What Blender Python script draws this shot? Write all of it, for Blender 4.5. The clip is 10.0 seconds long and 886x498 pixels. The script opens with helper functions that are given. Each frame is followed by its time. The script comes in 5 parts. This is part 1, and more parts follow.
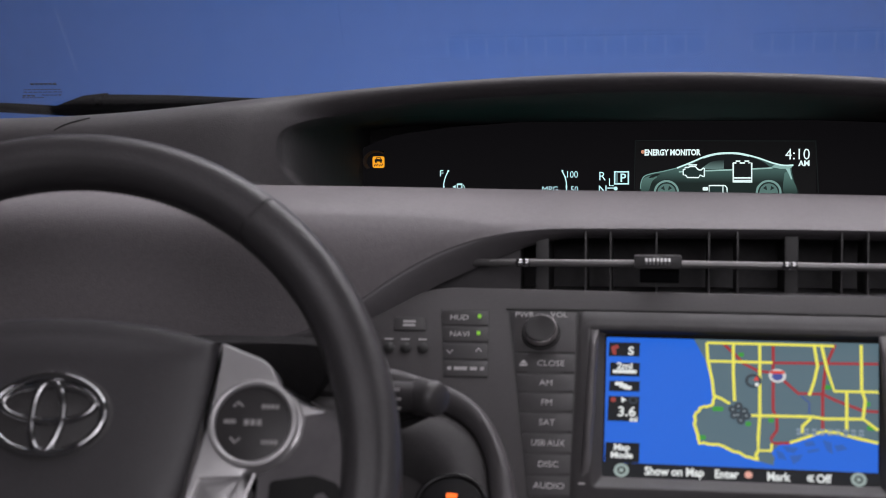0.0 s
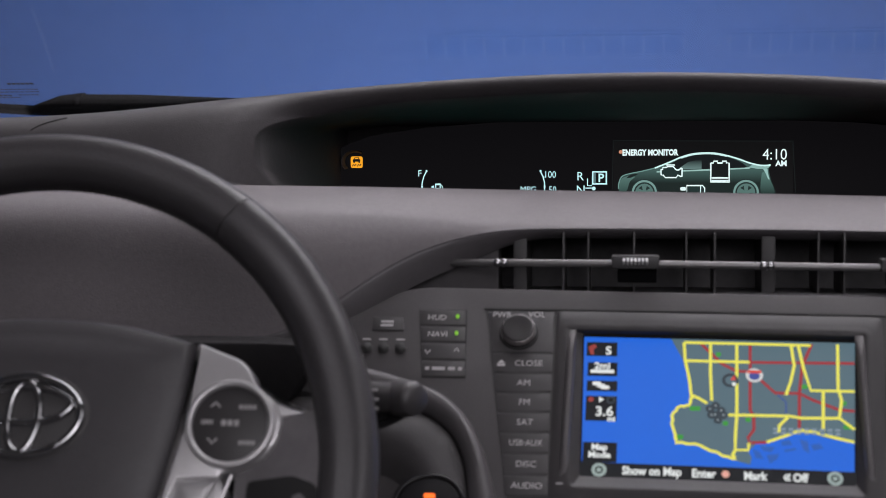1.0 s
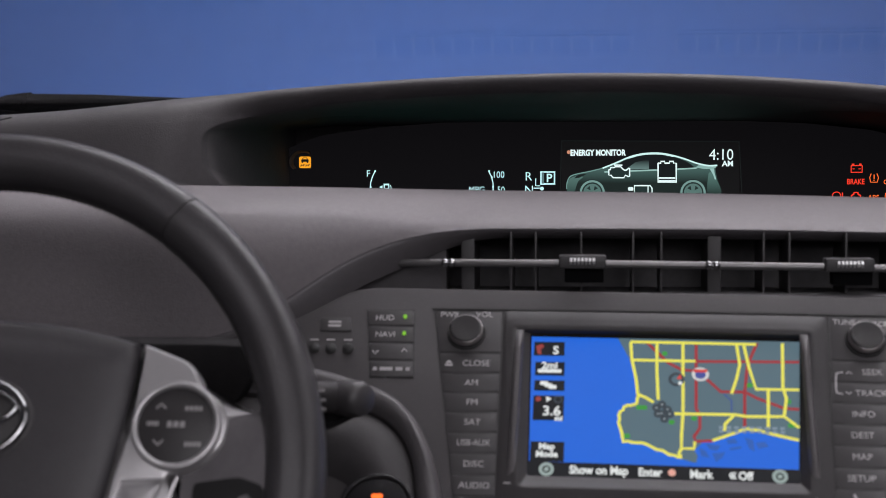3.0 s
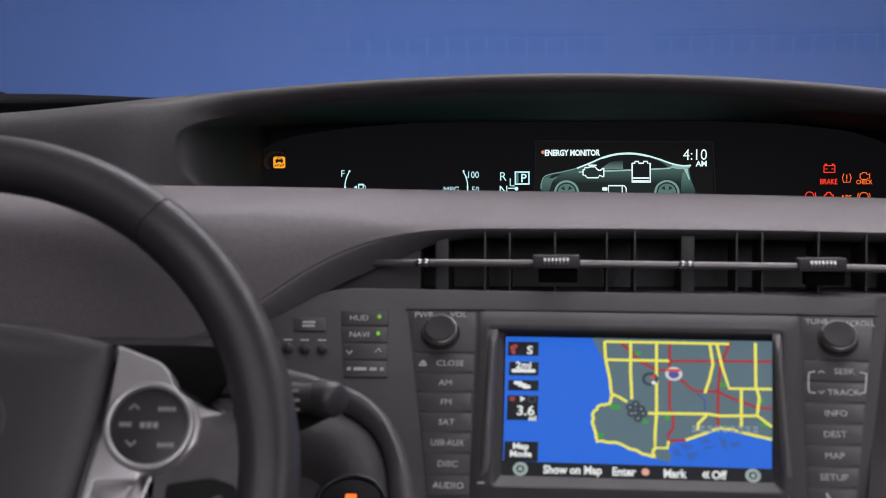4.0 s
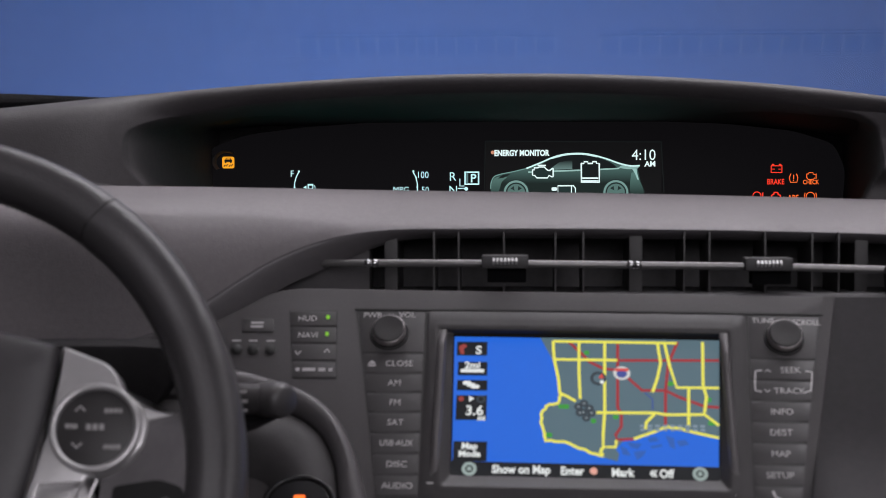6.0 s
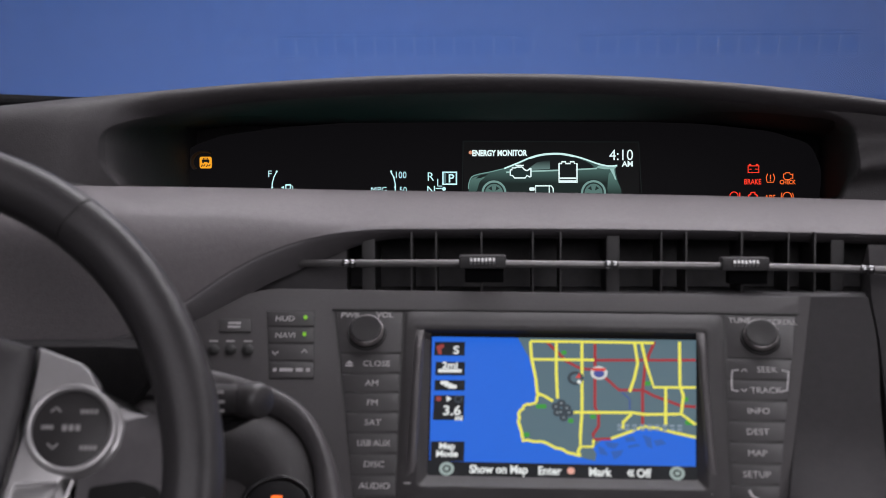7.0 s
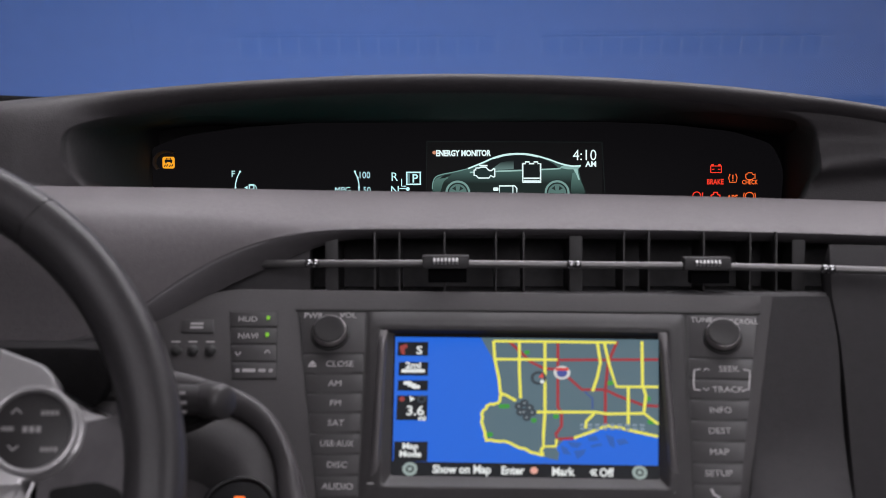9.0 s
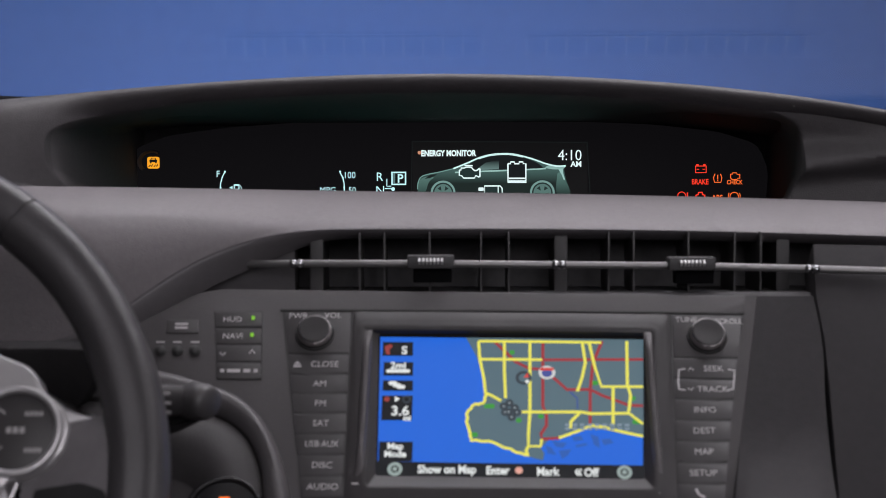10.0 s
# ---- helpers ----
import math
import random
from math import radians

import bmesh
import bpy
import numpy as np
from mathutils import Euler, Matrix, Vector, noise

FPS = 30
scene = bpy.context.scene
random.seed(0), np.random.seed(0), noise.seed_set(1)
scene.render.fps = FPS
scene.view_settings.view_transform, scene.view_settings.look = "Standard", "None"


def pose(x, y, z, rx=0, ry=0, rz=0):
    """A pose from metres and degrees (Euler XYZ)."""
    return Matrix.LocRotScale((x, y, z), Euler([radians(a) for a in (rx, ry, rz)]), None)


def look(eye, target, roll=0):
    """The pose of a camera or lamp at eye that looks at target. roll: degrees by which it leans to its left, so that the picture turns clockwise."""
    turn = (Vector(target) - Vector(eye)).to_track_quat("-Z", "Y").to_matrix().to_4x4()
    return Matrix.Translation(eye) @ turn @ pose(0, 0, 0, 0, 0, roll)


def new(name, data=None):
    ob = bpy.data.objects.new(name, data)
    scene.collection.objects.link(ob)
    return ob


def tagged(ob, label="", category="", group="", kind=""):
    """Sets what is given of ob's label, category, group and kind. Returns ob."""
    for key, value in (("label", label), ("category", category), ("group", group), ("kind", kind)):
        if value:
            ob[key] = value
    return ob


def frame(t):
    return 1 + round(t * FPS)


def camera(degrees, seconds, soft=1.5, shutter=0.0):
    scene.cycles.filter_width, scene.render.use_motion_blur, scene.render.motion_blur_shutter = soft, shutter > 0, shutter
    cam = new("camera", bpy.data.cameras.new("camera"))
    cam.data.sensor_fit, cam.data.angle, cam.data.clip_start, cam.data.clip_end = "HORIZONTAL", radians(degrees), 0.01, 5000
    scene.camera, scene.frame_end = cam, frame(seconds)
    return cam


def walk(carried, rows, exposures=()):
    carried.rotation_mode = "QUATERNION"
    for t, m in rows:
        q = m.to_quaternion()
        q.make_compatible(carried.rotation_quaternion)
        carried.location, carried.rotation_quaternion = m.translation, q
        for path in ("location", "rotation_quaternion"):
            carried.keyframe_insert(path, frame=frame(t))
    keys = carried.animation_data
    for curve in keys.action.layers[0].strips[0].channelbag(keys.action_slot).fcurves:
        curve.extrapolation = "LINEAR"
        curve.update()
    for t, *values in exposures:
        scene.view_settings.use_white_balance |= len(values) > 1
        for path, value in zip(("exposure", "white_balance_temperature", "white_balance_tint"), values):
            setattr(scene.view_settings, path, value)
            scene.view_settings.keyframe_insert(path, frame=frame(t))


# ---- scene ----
# ---------------------------------------------------------------- camera
# A tripod head pans to the right; the eye stands PIVOT metres before the pan axis.
PIVOT, EYE, PITCH, ROLL = 0.071, 1.0, -2.977, 0.165
cam = camera(32.21, 10.0, soft=0.8)
cam.data.dof.use_dof = True
cam.data.dof.focus_distance = 1.24
cam.data.dof.aperture_fstop = 12
PAN = [
    (0, 7.832),
    (0.5, 7.495),
    (1, 7.065),
    (1.5, 6.617),
    (2, 6.141),
    (2.5, 5.694),
    (4, 4.350),
    (4.5, 3.898),
    (5, 3.439),
    (5.5, 3.003),
    (7, 1.796),
    (7.5, 1.457),
    (8, 1.115),
    (8.5, 0.817),
    (9, 0.520),
    (9.5, 0.236),
    (10, 0.000),
]
walk(cam, [(t, pose(-PIVOT * math.sin(radians(a)), PIVOT * math.cos(radians(a)), EYE, 90 + PITCH, ROLL, a)) for t, a in PAN])

# ---------------------------------------------------------------- light
world = bpy.data.worlds.new("studio_air")
scene.world = world
world.use_nodes = True
world.node_tree.nodes["Background"].inputs[0].default_value = (0.75, 0.8, 1.0, 1)
world.node_tree.nodes["Background"].inputs[1].default_value = 0.095
scene.view_settings.exposure = 0.0


def area_lamp(name, eye, target, w, h, power, colour):
    data = bpy.data.lights.new(name, "AREA")
    data.shape, data.size, data.size_y, data.energy, data.color = "RECTANGLE", w, h, power, colour
    ob = new(name, data)
    ob.matrix_world = look(eye, target)
    return tagged(ob, "large rectangular area lamp added out of view", "studio lamp", kind="structure")


# unseen lamps added to light the set: overhead, rear and side fill, backdrop
area_lamp("overhead_area_lamp", (0.5, 1.6, 2.95), (0.2, 1.1, 1.0), 2.4, 1.8, 51, (0.985, 0.935, 1.0))
area_lamp("rear_fill", (0.65, -2.1, 1.9), (0.1, 1.0, 0.95), 2.4, 1.4, 35.0, (0.985, 0.94, 1.0))
area_lamp("side_fill", (1.8, -0.5, 2.3), (0.0, 1.0, 0.95), 1.6, 1.2, 6.0, (0.985, 0.94, 1.0))
area_lamp("backdrop_fill", (-0.35, 2.9, 0.15), (-0.35, 4.2, 1.3), 1.3, 0.5, 33.5, (0.9, 0.95, 1.0))

# ---------------------------------------------------------------- materials
MATS = {}


def material(name, colour, rough=0.5, metal=0.0, grain=0.0, bump=0.0, vary=0.0, vary_scale=9.0, coat=0.0, spec=0.5):
    if name in MATS:
        return MATS[name]
    m = bpy.data.materials.new(name)
    m.use_nodes = True
    nt = m.node_tree
    b = nt.nodes["Principled BSDF"]
    b.inputs["Base Color"].default_value = (*colour, 1)
    b.inputs["Roughness"].default_value = rough
    b.inputs["Metallic"].default_value = metal
    b.inputs["Coat Weight"].default_value = coat
    b.inputs["Specular IOR Level"].default_value = spec
    co = nt.nodes.new("ShaderNodeTexCoord")
    if vary:
        n = nt.nodes.new("ShaderNodeTexNoise")
        n.inputs["Scale"].default_value, n.inputs["Detail"].default_value = vary_scale, 5
        nt.links.new(co.outputs["Object"], n.inputs["Vector"])
        mix = nt.nodes.new("ShaderNodeMixRGB")
        mix.inputs[1].default_value = (*[c * (1 - vary) for c in colour], 1)
        mix.inputs[2].default_value = (*[min(1, c * (1 + vary)) for c in colour], 1)
        nt.links.new(n.outputs["Fac"], mix.inputs[0])
        fine = nt.nodes.new("ShaderNodeTexNoise")
        fine.inputs["Scale"].default_value, fine.inputs["Detail"].default_value = vary_scale * 22, 3
        nt.links.new(co.outputs["Object"], fine.inputs["Vector"])
        speck = nt.nodes.new("ShaderNodeMapRange")
        speck.inputs["From Min"].default_value, speck.inputs["From Max"].default_value = 0.3, 0.7
        speck.inputs["To Min"].default_value, speck.inputs["To Max"].default_value = 1 - vary * 0.6, 1 + vary * 0.6
        nt.links.new(fine.outputs["Fac"], speck.inputs["Value"])
        tint = nt.nodes.new("ShaderNodeVectorMath")
        tint.operation = "SCALE"
        nt.links.new(mix.outputs[0], tint.inputs[0])
        nt.links.new(speck.outputs[0], tint.inputs["Scale"])
        nt.links.new(tint.outputs[0], b.inputs["Base Color"])
        ramp = nt.nodes.new("ShaderNodeMapRange")
        ramp.inputs["To Min"].default_value, ramp.inputs["To Max"].default_value = rough * 0.88, min(1, rough * 1.12)
        nt.links.new(n.outputs["Fac"], ramp.inputs["Value"])
        nt.links.new(ramp.outputs[0], b.inputs["Roughness"])
    if bump:
        v = nt.nodes.new("ShaderNodeTexVoronoi")
        v.inputs["Scale"].default_value = grain
        nt.links.new(co.outputs["Object"], v.inputs["Vector"])
        bp = nt.nodes.new("ShaderNodeBump")
        bp.inputs["Strength"].default_value, bp.inputs["Distance"].default_value = bump, 0.0004
        nt.links.new(v.outputs["Distance"], bp.inputs["Height"])
        nt.links.new(bp.outputs["Normal"], b.inputs["Normal"])
    MATS[name] = m
    return m


def glow(name, colour, strength=1.0):
    if name in MATS:
        return MATS[name]
    m = bpy.data.materials.new(name)
    m.use_nodes = True
    b = m.node_tree.nodes["Principled BSDF"]
    b.inputs["Base Color"].default_value = (0.01, 0.01, 0.01, 1)
    b.inputs["Roughness"].default_value = 0.5
    b.inputs["Specular IOR Level"].default_value = 0.15
    b.inputs["Emission Color"].default_value = (*colour, 1)
    b.inputs["Emission Strength"].default_value = strength
    MATS[name] = m
    return m


def shaded_glow(name, low, high, y0, y1):
    """A lit picture field that brightens from the height y0 to y1."""
    m = glow(name, low)
    nt = m.node_tree
    co, sep, mr, mx = (nt.nodes.new(k) for k in ("ShaderNodeTexCoord", "ShaderNodeSeparateXYZ", "ShaderNodeMapRange", "ShaderNodeMixRGB"))
    mr.inputs["From Min"].default_value, mr.inputs["From Max"].default_value = y0, y1
    mx.inputs[1].default_value, mx.inputs[2].default_value = (*low, 1), (*high, 1)
    nt.links.new(co.outputs["Object"], sep.inputs[0])
    nt.links.new(sep.outputs["Y"], mr.inputs["Value"])
    nt.links.new(mr.outputs[0], mx.inputs[0])
    nt.links.new(mx.outputs[0], nt.nodes["Principled BSDF"].inputs["Emission Color"])
    return m


def srgb(r, g, b):
    return tuple(((c / 255 + 0.055) / 1.055) ** 2.4 if c > 10 else c / 255 / 12.92 for c in (r, g, b))


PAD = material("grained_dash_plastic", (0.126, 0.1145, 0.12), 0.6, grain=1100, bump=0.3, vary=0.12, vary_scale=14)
# pad plastic darkened: the shade of lip and shoulders is in the colour
PAD_SHADED = material("shaded_pad_plastic", (0.047, 0.0436, 0.0457), 0.6, grain=1100, bump=0.3, vary=0.14, vary_scale=14)
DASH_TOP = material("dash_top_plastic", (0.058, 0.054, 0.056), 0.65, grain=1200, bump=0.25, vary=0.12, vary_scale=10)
DARK_PLASTIC = material("matt_black_plastic", (0.035, 0.033, 0.034), 0.55, grain=900, bump=0.2, vary=0.15)
# lighter than its black plastic, to stand in for haze over the recess
RECESS = material("lifted_recess_plastic", (0.095, 0.089, 0.092), 0.75, grain=900, bump=0.2, vary=0.12)
FASCIA = material("fine_grey_plastic", (0.0335, 0.0308, 0.032), 0.6, grain=1400, bump=0.15, vary=0.08, vary_scale=20, spec=0.35)
BUTTON = material("button_plastic", (0.0285, 0.0265, 0.0275), 0.45, grain=1800, bump=0.08, vary=0.08)
BLACK = material("cavity_black", (0.06, 0.058, 0.0605), 0.7, vary=0.2)
GLOSS_BLACK = material("gloss_black_panel", (0.012, 0.0117, 0.0125), 0.25, spec=0.3)
LEATHER = material("wheel_leather", (0.038, 0.0357, 0.0377), 0.42, grain=700, bump=0.25, vary=0.14, vary_scale=30)
AIRBAG = material("airbag_plastic", (0.038, 0.0356, 0.0383), 0.46, grain=900, bump=0.3, vary=0.08)
SILVER = material("satin_silver_paint", (0.51, 0.5, 0.505), 0.33, metal=0.65, vary=0.05)
CHROME = material("chrome", (0.46, 0.46, 0.47), 0.05, metal=1.0)
ROD = material("brushed_grey_metal", (0.2, 0.195, 0.195), 0.35, metal=0.6, vary=0.05)
LETTER = material("grey_lettering", (0.38, 0.368, 0.368), 0.5)
RUBBER = material("wiper_rubber", (0.004, 0.004, 0.0045), 0.9, spec=0.05, vary=0.2)
LETTER_DIM = material("dim_lettering", (0.3, 0.29, 0.29), 0.5)
BLUE_PAINT = material("blue_studio_paint", (0.074, 0.165, 0.5), 0.85, vary=0.05, vary_scale=1.2)
GREY_PAINT = material("grey_studio_paint", (0.28, 0.27, 0.26), 0.9, vary=0.06, vary_scale=2)
GLASS = bpy.data.materials.new("windscreen_glass")
GLASS.use_nodes = True
g = GLASS.node_tree.nodes["Principled BSDF"]
g.inputs["Base Color"].default_value, g.inputs["Roughness"].default_value = (0.96, 0.98, 0.97, 1), 0.0
g.inputs["Transmission Weight"].default_value, g.inputs["IOR"].default_value = 1.0, 1.5

# ---------------------------------------------------------------- shape helpers


def root(name, m, label, category, group="", kind=""):
    ob = new(name)
    ob.matrix_world = m
    ob.empty_display_size = 0.02
    return tagged(ob, label, category, group, kind)


def part(name, bm, mat, parent=None, label="", smooth=True):
    me = bpy.data.meshes.new(name)
    bmesh.ops.recalc_face_normals(bm, faces=bm.faces)
    bm.to_mesh(me)
    bm.free()
    me.materials.append(mat)
    if smooth:
        me.polygons.foreach_set("use_smooth", [len(p.vertices) < 5 for p in me.polygons])
        me.set_sharp_from_angle(angle=radians(38))
    ob = new(name, me)
    if parent is not None:
        ob.parent = parent
    return tagged(ob, label)


def offset(pts, d):
    """The closed outline moved inwards by d (counter-clockwise outline)."""
    out, n = [], len(pts)
    for i in range(n):
        a, b, c = Vector(pts[i - 1]), Vector(pts[i]), Vector(pts[(i + 1) % n])
        e, f = (b - a).normalized(), (c - b).normalized()
        n1, n2 = Vector((-e.y, e.x)), Vector((-f.y, f.x))
        k = (n1 + n2)
        s = max(0.35, (1 + n1.dot(n2)) / 2)
        out.append(tuple(b + k * (d / (2 * s))))
    return out


def ccw(pts):
    area = sum(pts[i - 1][0] * pts[i][1] - pts[i][0] * pts[i - 1][1] for i in range(len(pts)))
    return list(pts) if area > 0 else list(reversed(pts))


def prism(pts, h0, h1, bevel=0.0, steps=2, bm=None):
    bm = bm or bmesh.new()
    pts = ccw(pts)
    rings = [[bm.verts.new((x, y, h0)) for x, y in pts]]
    if bevel:
        for k in range(steps + 1):
            a = math.pi / 2 * k / steps
            rings.append([bm.verts.new((x, y, h1 - bevel + bevel * math.sin(a))) for x, y in offset(pts, bevel * (1 - math.cos(a)))])
    else:
        rings.append([bm.verts.new((x, y, h1)) for x, y in pts])
    for r, q in zip(rings, rings[1:]):
        for i in range(len(pts)):
            bm.faces.new((r[i - 1], r[i], q[i], q[i - 1]))
    bm.faces.new(rings[-1])
    bm.faces.new(list(reversed(rings[0])))
    return bm


def rounded(pts, r, n=4):
    """The outline with its corners rounded by r."""
    pts, out = ccw(pts), []
    for i in range(len(pts)):
        a, b, c = Vector(pts[i - 1]), Vector(pts[i]), Vector(pts[(i + 1) % len(pts)])
        q = min(r, (a - b).length * 0.45, (c - b).length * 0.45)
        p0, p2 = b + (a - b).normalized() * q, b + (c - b).normalized() * q
        for k in range(n + 1):
            t = k / n
            out.append(tuple(p0 * (1 - t) ** 2 + b * 2 * t * (1 - t) + p2 * t * t))
    return out


def rect(x0, y0, x1, y1):
    return [(x0, y0), (x1, y0), (x1, y1), (x0, y1)]


def disc(c, rx, ry=None, n=32):
    ry = rx if ry is None else ry
    return [(c[0] + rx * math.cos(2 * math.pi * i / n), c[1] + ry * math.sin(2 * math.pi * i / n)) for i in range(n)]


def ring(c, rx, ry, w, h0, h1, n=48, bm=None):
    """An oval ring with a rounded top."""
    bm = bm or bmesh.new()
    top = min(w / 2, (h1 - h0) * 0.9)
    prof = [(-w / 2, h0), *[(-w / 2 * math.cos(a), h1 - top + top * math.sin(a)) for a in np.linspace(0, math.pi, 9)], (w / 2, h0)]
    rows = []
    for i in range(n):
        a = 2 * math.pi * i / n
        rows.append([bm.verts.new((c[0] + (rx + d) * math.cos(a), c[1] + (ry + d) * math.sin(a), h)) for d, h in prof])
    for i in range(n):
        for k in range(len(prof)):
            bm.faces.new((rows[i - 1][k], rows[i][k], rows[i][(k + 1) % len(prof)], rows[i - 1][(k + 1) % len(prof)]))
    return bm


def ribbon(path, w, h0, h1, bm=None):
    """A flat strip of width w along a line, with square ends."""
    left, right = [], []
    p = [Vector(q) for q in path]
    for i in range(len(p)):
        d = (p[min(i + 1, len(p) - 1)] - p[max(i - 1, 0)]).normalized()
        nrm = Vector((-d.y, d.x)) * w / 2
        left.append(tuple(p[i] + nrm))
        right.append(tuple(p[i] - nrm))
    bm = bm or bmesh.new()
    v = [[bm.verts.new((*q, h)) for q in side] for side in (left, right) for h in (h0, h1)]
    for i in range(len(p) - 1):
        bm.faces.new((v[1][i], v[1][i + 1], v[3][i + 1], v[3][i]))
        bm.faces.new((v[0][i], v[0][i + 1], v[1][i + 1], v[1][i]))
        bm.faces.new((v[2][i], v[2][i + 1], v[3][i + 1], v[3][i]))
    return bm


def tube(path, r, n=12, bm=None):
    """A round bar along a path of 3D points; r is a number or one for each point."""
    bm = bm or bmesh.new()
    p = [Vector(q) for q in path]
    rs = r if isinstance(r, (list, tuple)) else [r] * len(p)
    rows = []
    for i in range(len(p)):
        d = (p[min(i + 1, len(p) - 1)] - p[max(i - 1, 0)]).normalized()
        a = d.cross(Vector((0, 0.31, 0.95)))
        a = a.normalized() if a.length > 1e-3 else d.orthogonal().normalized()
        b = d.cross(a)
        rows.append([bm.verts.new(p[i] + (a * math.cos(t) + b * math.sin(t)) * rs[i]) for t in np.linspace(0, 2 * math.pi, n, endpoint=False)])
    for r0, r1 in zip(rows, rows[1:]):
        for k in range(n):
            bm.faces.new((r0[k - 1], r0[k], r1[k], r1[k - 1]))
    bm.faces.new(rows[0])
    bm.faces.new(rows[-1])
    return bm


def lathe(profile, n=40, at=(0, 0, 0), bm=None):
    """A turned form about z, from (radius, height) pairs."""
    bm = bm or bmesh.new()
    rows = [[bm.verts.new((at[0] + r * math.cos(2 * math.pi * i / n), at[1] + r * math.sin(2 * math.pi * i / n), at[2] + h)) for i in range(n)] for r, h in profile]
    for r0, r1 in zip(rows, rows[1:]):
        for k in range(n):
            bm.faces.new((r0[k - 1], r0[k], r1[k], r1[k - 1]))
    bm.faces.new(rows[0])
    bm.faces.new(rows[-1])
    return bm


def box(x0, y0, z0, x1, y1, z1, bevel=0.0):
    bm = bmesh.new()
    bmesh.ops.create_cube(bm, size=1, matrix=Matrix.LocRotScale(((x0 + x1) / 2, (y0 + y1) / 2, (z0 + z1) / 2), None, (x1 - x0, y1 - y0, z1 - z0)))
    if bevel:
        bmesh.ops.bevel(bm, geom=bm.edges[:], offset=bevel, segments=2, affect="EDGES", profile=0.7)
    return bm


def sheet(rows, bm=None):
    """A skin over rows of 3D points."""
    bm = bm or bmesh.new()
    v = [[bm.verts.new(p) for p in r] for r in rows]
    for r0, r1 in zip(v, v[1:]):
        for k in range(len(r0) - 1):
            bm.faces.new((r0[k], r0[k + 1], r1[k + 1], r1[k]))
    return bm


def text(name, words, at, height, mat, parent, h, label="", squeeze=1.0, bold=0.0):
    """Writing in the built-in font, with capitals of that height, centred at a point of the parent's plane."""
    cu = bpy.data.curves.new(name, "FONT")
    cu.body, cu.size, cu.align_x, cu.align_y = words, height / 0.69, "CENTER", "CENTER"
    cu.extrude, cu.resolution_u, cu.offset = 0.00005, 3, bold
    ob = new(name, cu)
    bpy.context.view_layer.update()
    me = bpy.data.meshes.new_from_object(ob.evaluated_get(bpy.context.evaluated_depsgraph_get()))
    bpy.data.objects.remove(ob)
    me.transform(Matrix.Diagonal((squeeze, 1, 1, 1)))
    ys = [v.co.y for v in me.vertices]
    me.transform(Matrix.Translation((at[0], at[1] - (max(ys) + min(ys)) / 2, h)))
    me.materials.clear()
    me.materials.append(mat)
    t = new(name, me)
    t.parent = parent
    return tagged(t, label)


def bars(name, at, w, height, rows, mat, parent, h, label="row of small unreadable marks"):
    """Plain bars in place of writing that cannot be read."""
    bm = bmesh.new()
    for k in range(rows):
        y = at[1] + (rows - 1) * height * 0.8 - k * height * 1.6
        prism(rect(at[0] - w / 2, y - height / 2, at[0] + w / 2, y + height / 2), h, h + 0.0001, bm=bm)
    return part(name, bm, mat, parent, label, smooth=False)


def smooth_step(x):
    x = min(1.0, max(0.0, x))
    return x * x * (3 - 2 * x)


def flowing(pts, n=5):
    """A rounded line through the points."""
    p = [pts[0], *pts, pts[-1]]
    out = []
    for a, b, c, d in zip(p, p[1:], p[2:], p[3:]):
        for k in range(n):
            t = k / n
            out.append(tuple(0.5 * (2 * b[i] + (c[i] - a[i]) * t + (2 * a[i] - 5 * b[i] + 4 * c[i] - d[i]) * t * t + (3 * b[i] - a[i] - 3 * c[i] + d[i]) * t ** 3) for i in (0, 1)))
    return [*out, pts[-1]]


def mid(a, b, t=0.5):
    return (a[0] + (b[0] - a[0]) * t, a[1] + (b[1] - a[1]) * t)


STACK_AT, WHEEL_AT = (0.03, 0.92, 0.872), (-0.3063, 0.7928, 0.8787)
STACK_POSE = pose(*STACK_AT, 0, 0, -2) @ pose(0, 0, 0, 90 - 38, 0, 0)
WHEEL_POSE = pose(*WHEEL_AT, 90 - 25, 0, 0)
FACE_POSE = pose(0, 1.312, 1.0, 90, 0, 0)

# ---------------------------------------------------------------- studio
floor = part("floor", box(-4, -4, -0.05, 4, 4.6, 0.0), GREY_PAINT)
tagged(floor, "grey painted studio floor", "floor", kind="structure")
for nm, b, lab in (("wall_south", (-4, -4.1, 0, 4, -4.0, 3.4), "plain grey studio wall"), ("wall_west", (-4.1, -4, 0, -4, 4.6, 3.4), "plain grey studio wall"),
                   ("wall_east", (4, -4, 0, 4.1, 4.6, 3.4), "plain grey studio wall")):
    tagged(part(nm, box(*b), GREY_PAINT), lab, "wall", kind="structure")
tagged(part("ceiling", box(-4, -4, 3.4, 4, 4.6, 3.45), GREY_PAINT), "plain grey studio ceiling", "ceiling", kind="structure")
tagged(part("backdrop", box(-4, 4.5, 0, 4, 4.6, 3.4), BLUE_PAINT), "even blue painted studio backdrop", "backdrop", kind="structure")

# ---------------------------------------------------------------- dashboard body


def ridge_z(x):
    q = (x + 0.008) / 0.2525
    q = q if q > -1.2 else -1.2 - 0.4 * math.tanh((-1.2 - q) / 0.4)
    return 1.0651 - (0.016 * q * q / (1 + 0.15 * q * q) if q < 0 else 0.0155 * q * q + 0.0012 * q ** 4)


def crest_z(x):
    return 0.9857 - 0.015 * (x - 0.01) - 0.001 * smooth_step((x + 0.22) / 0.16) - (0.035 * x * x if x > 0 else 0)


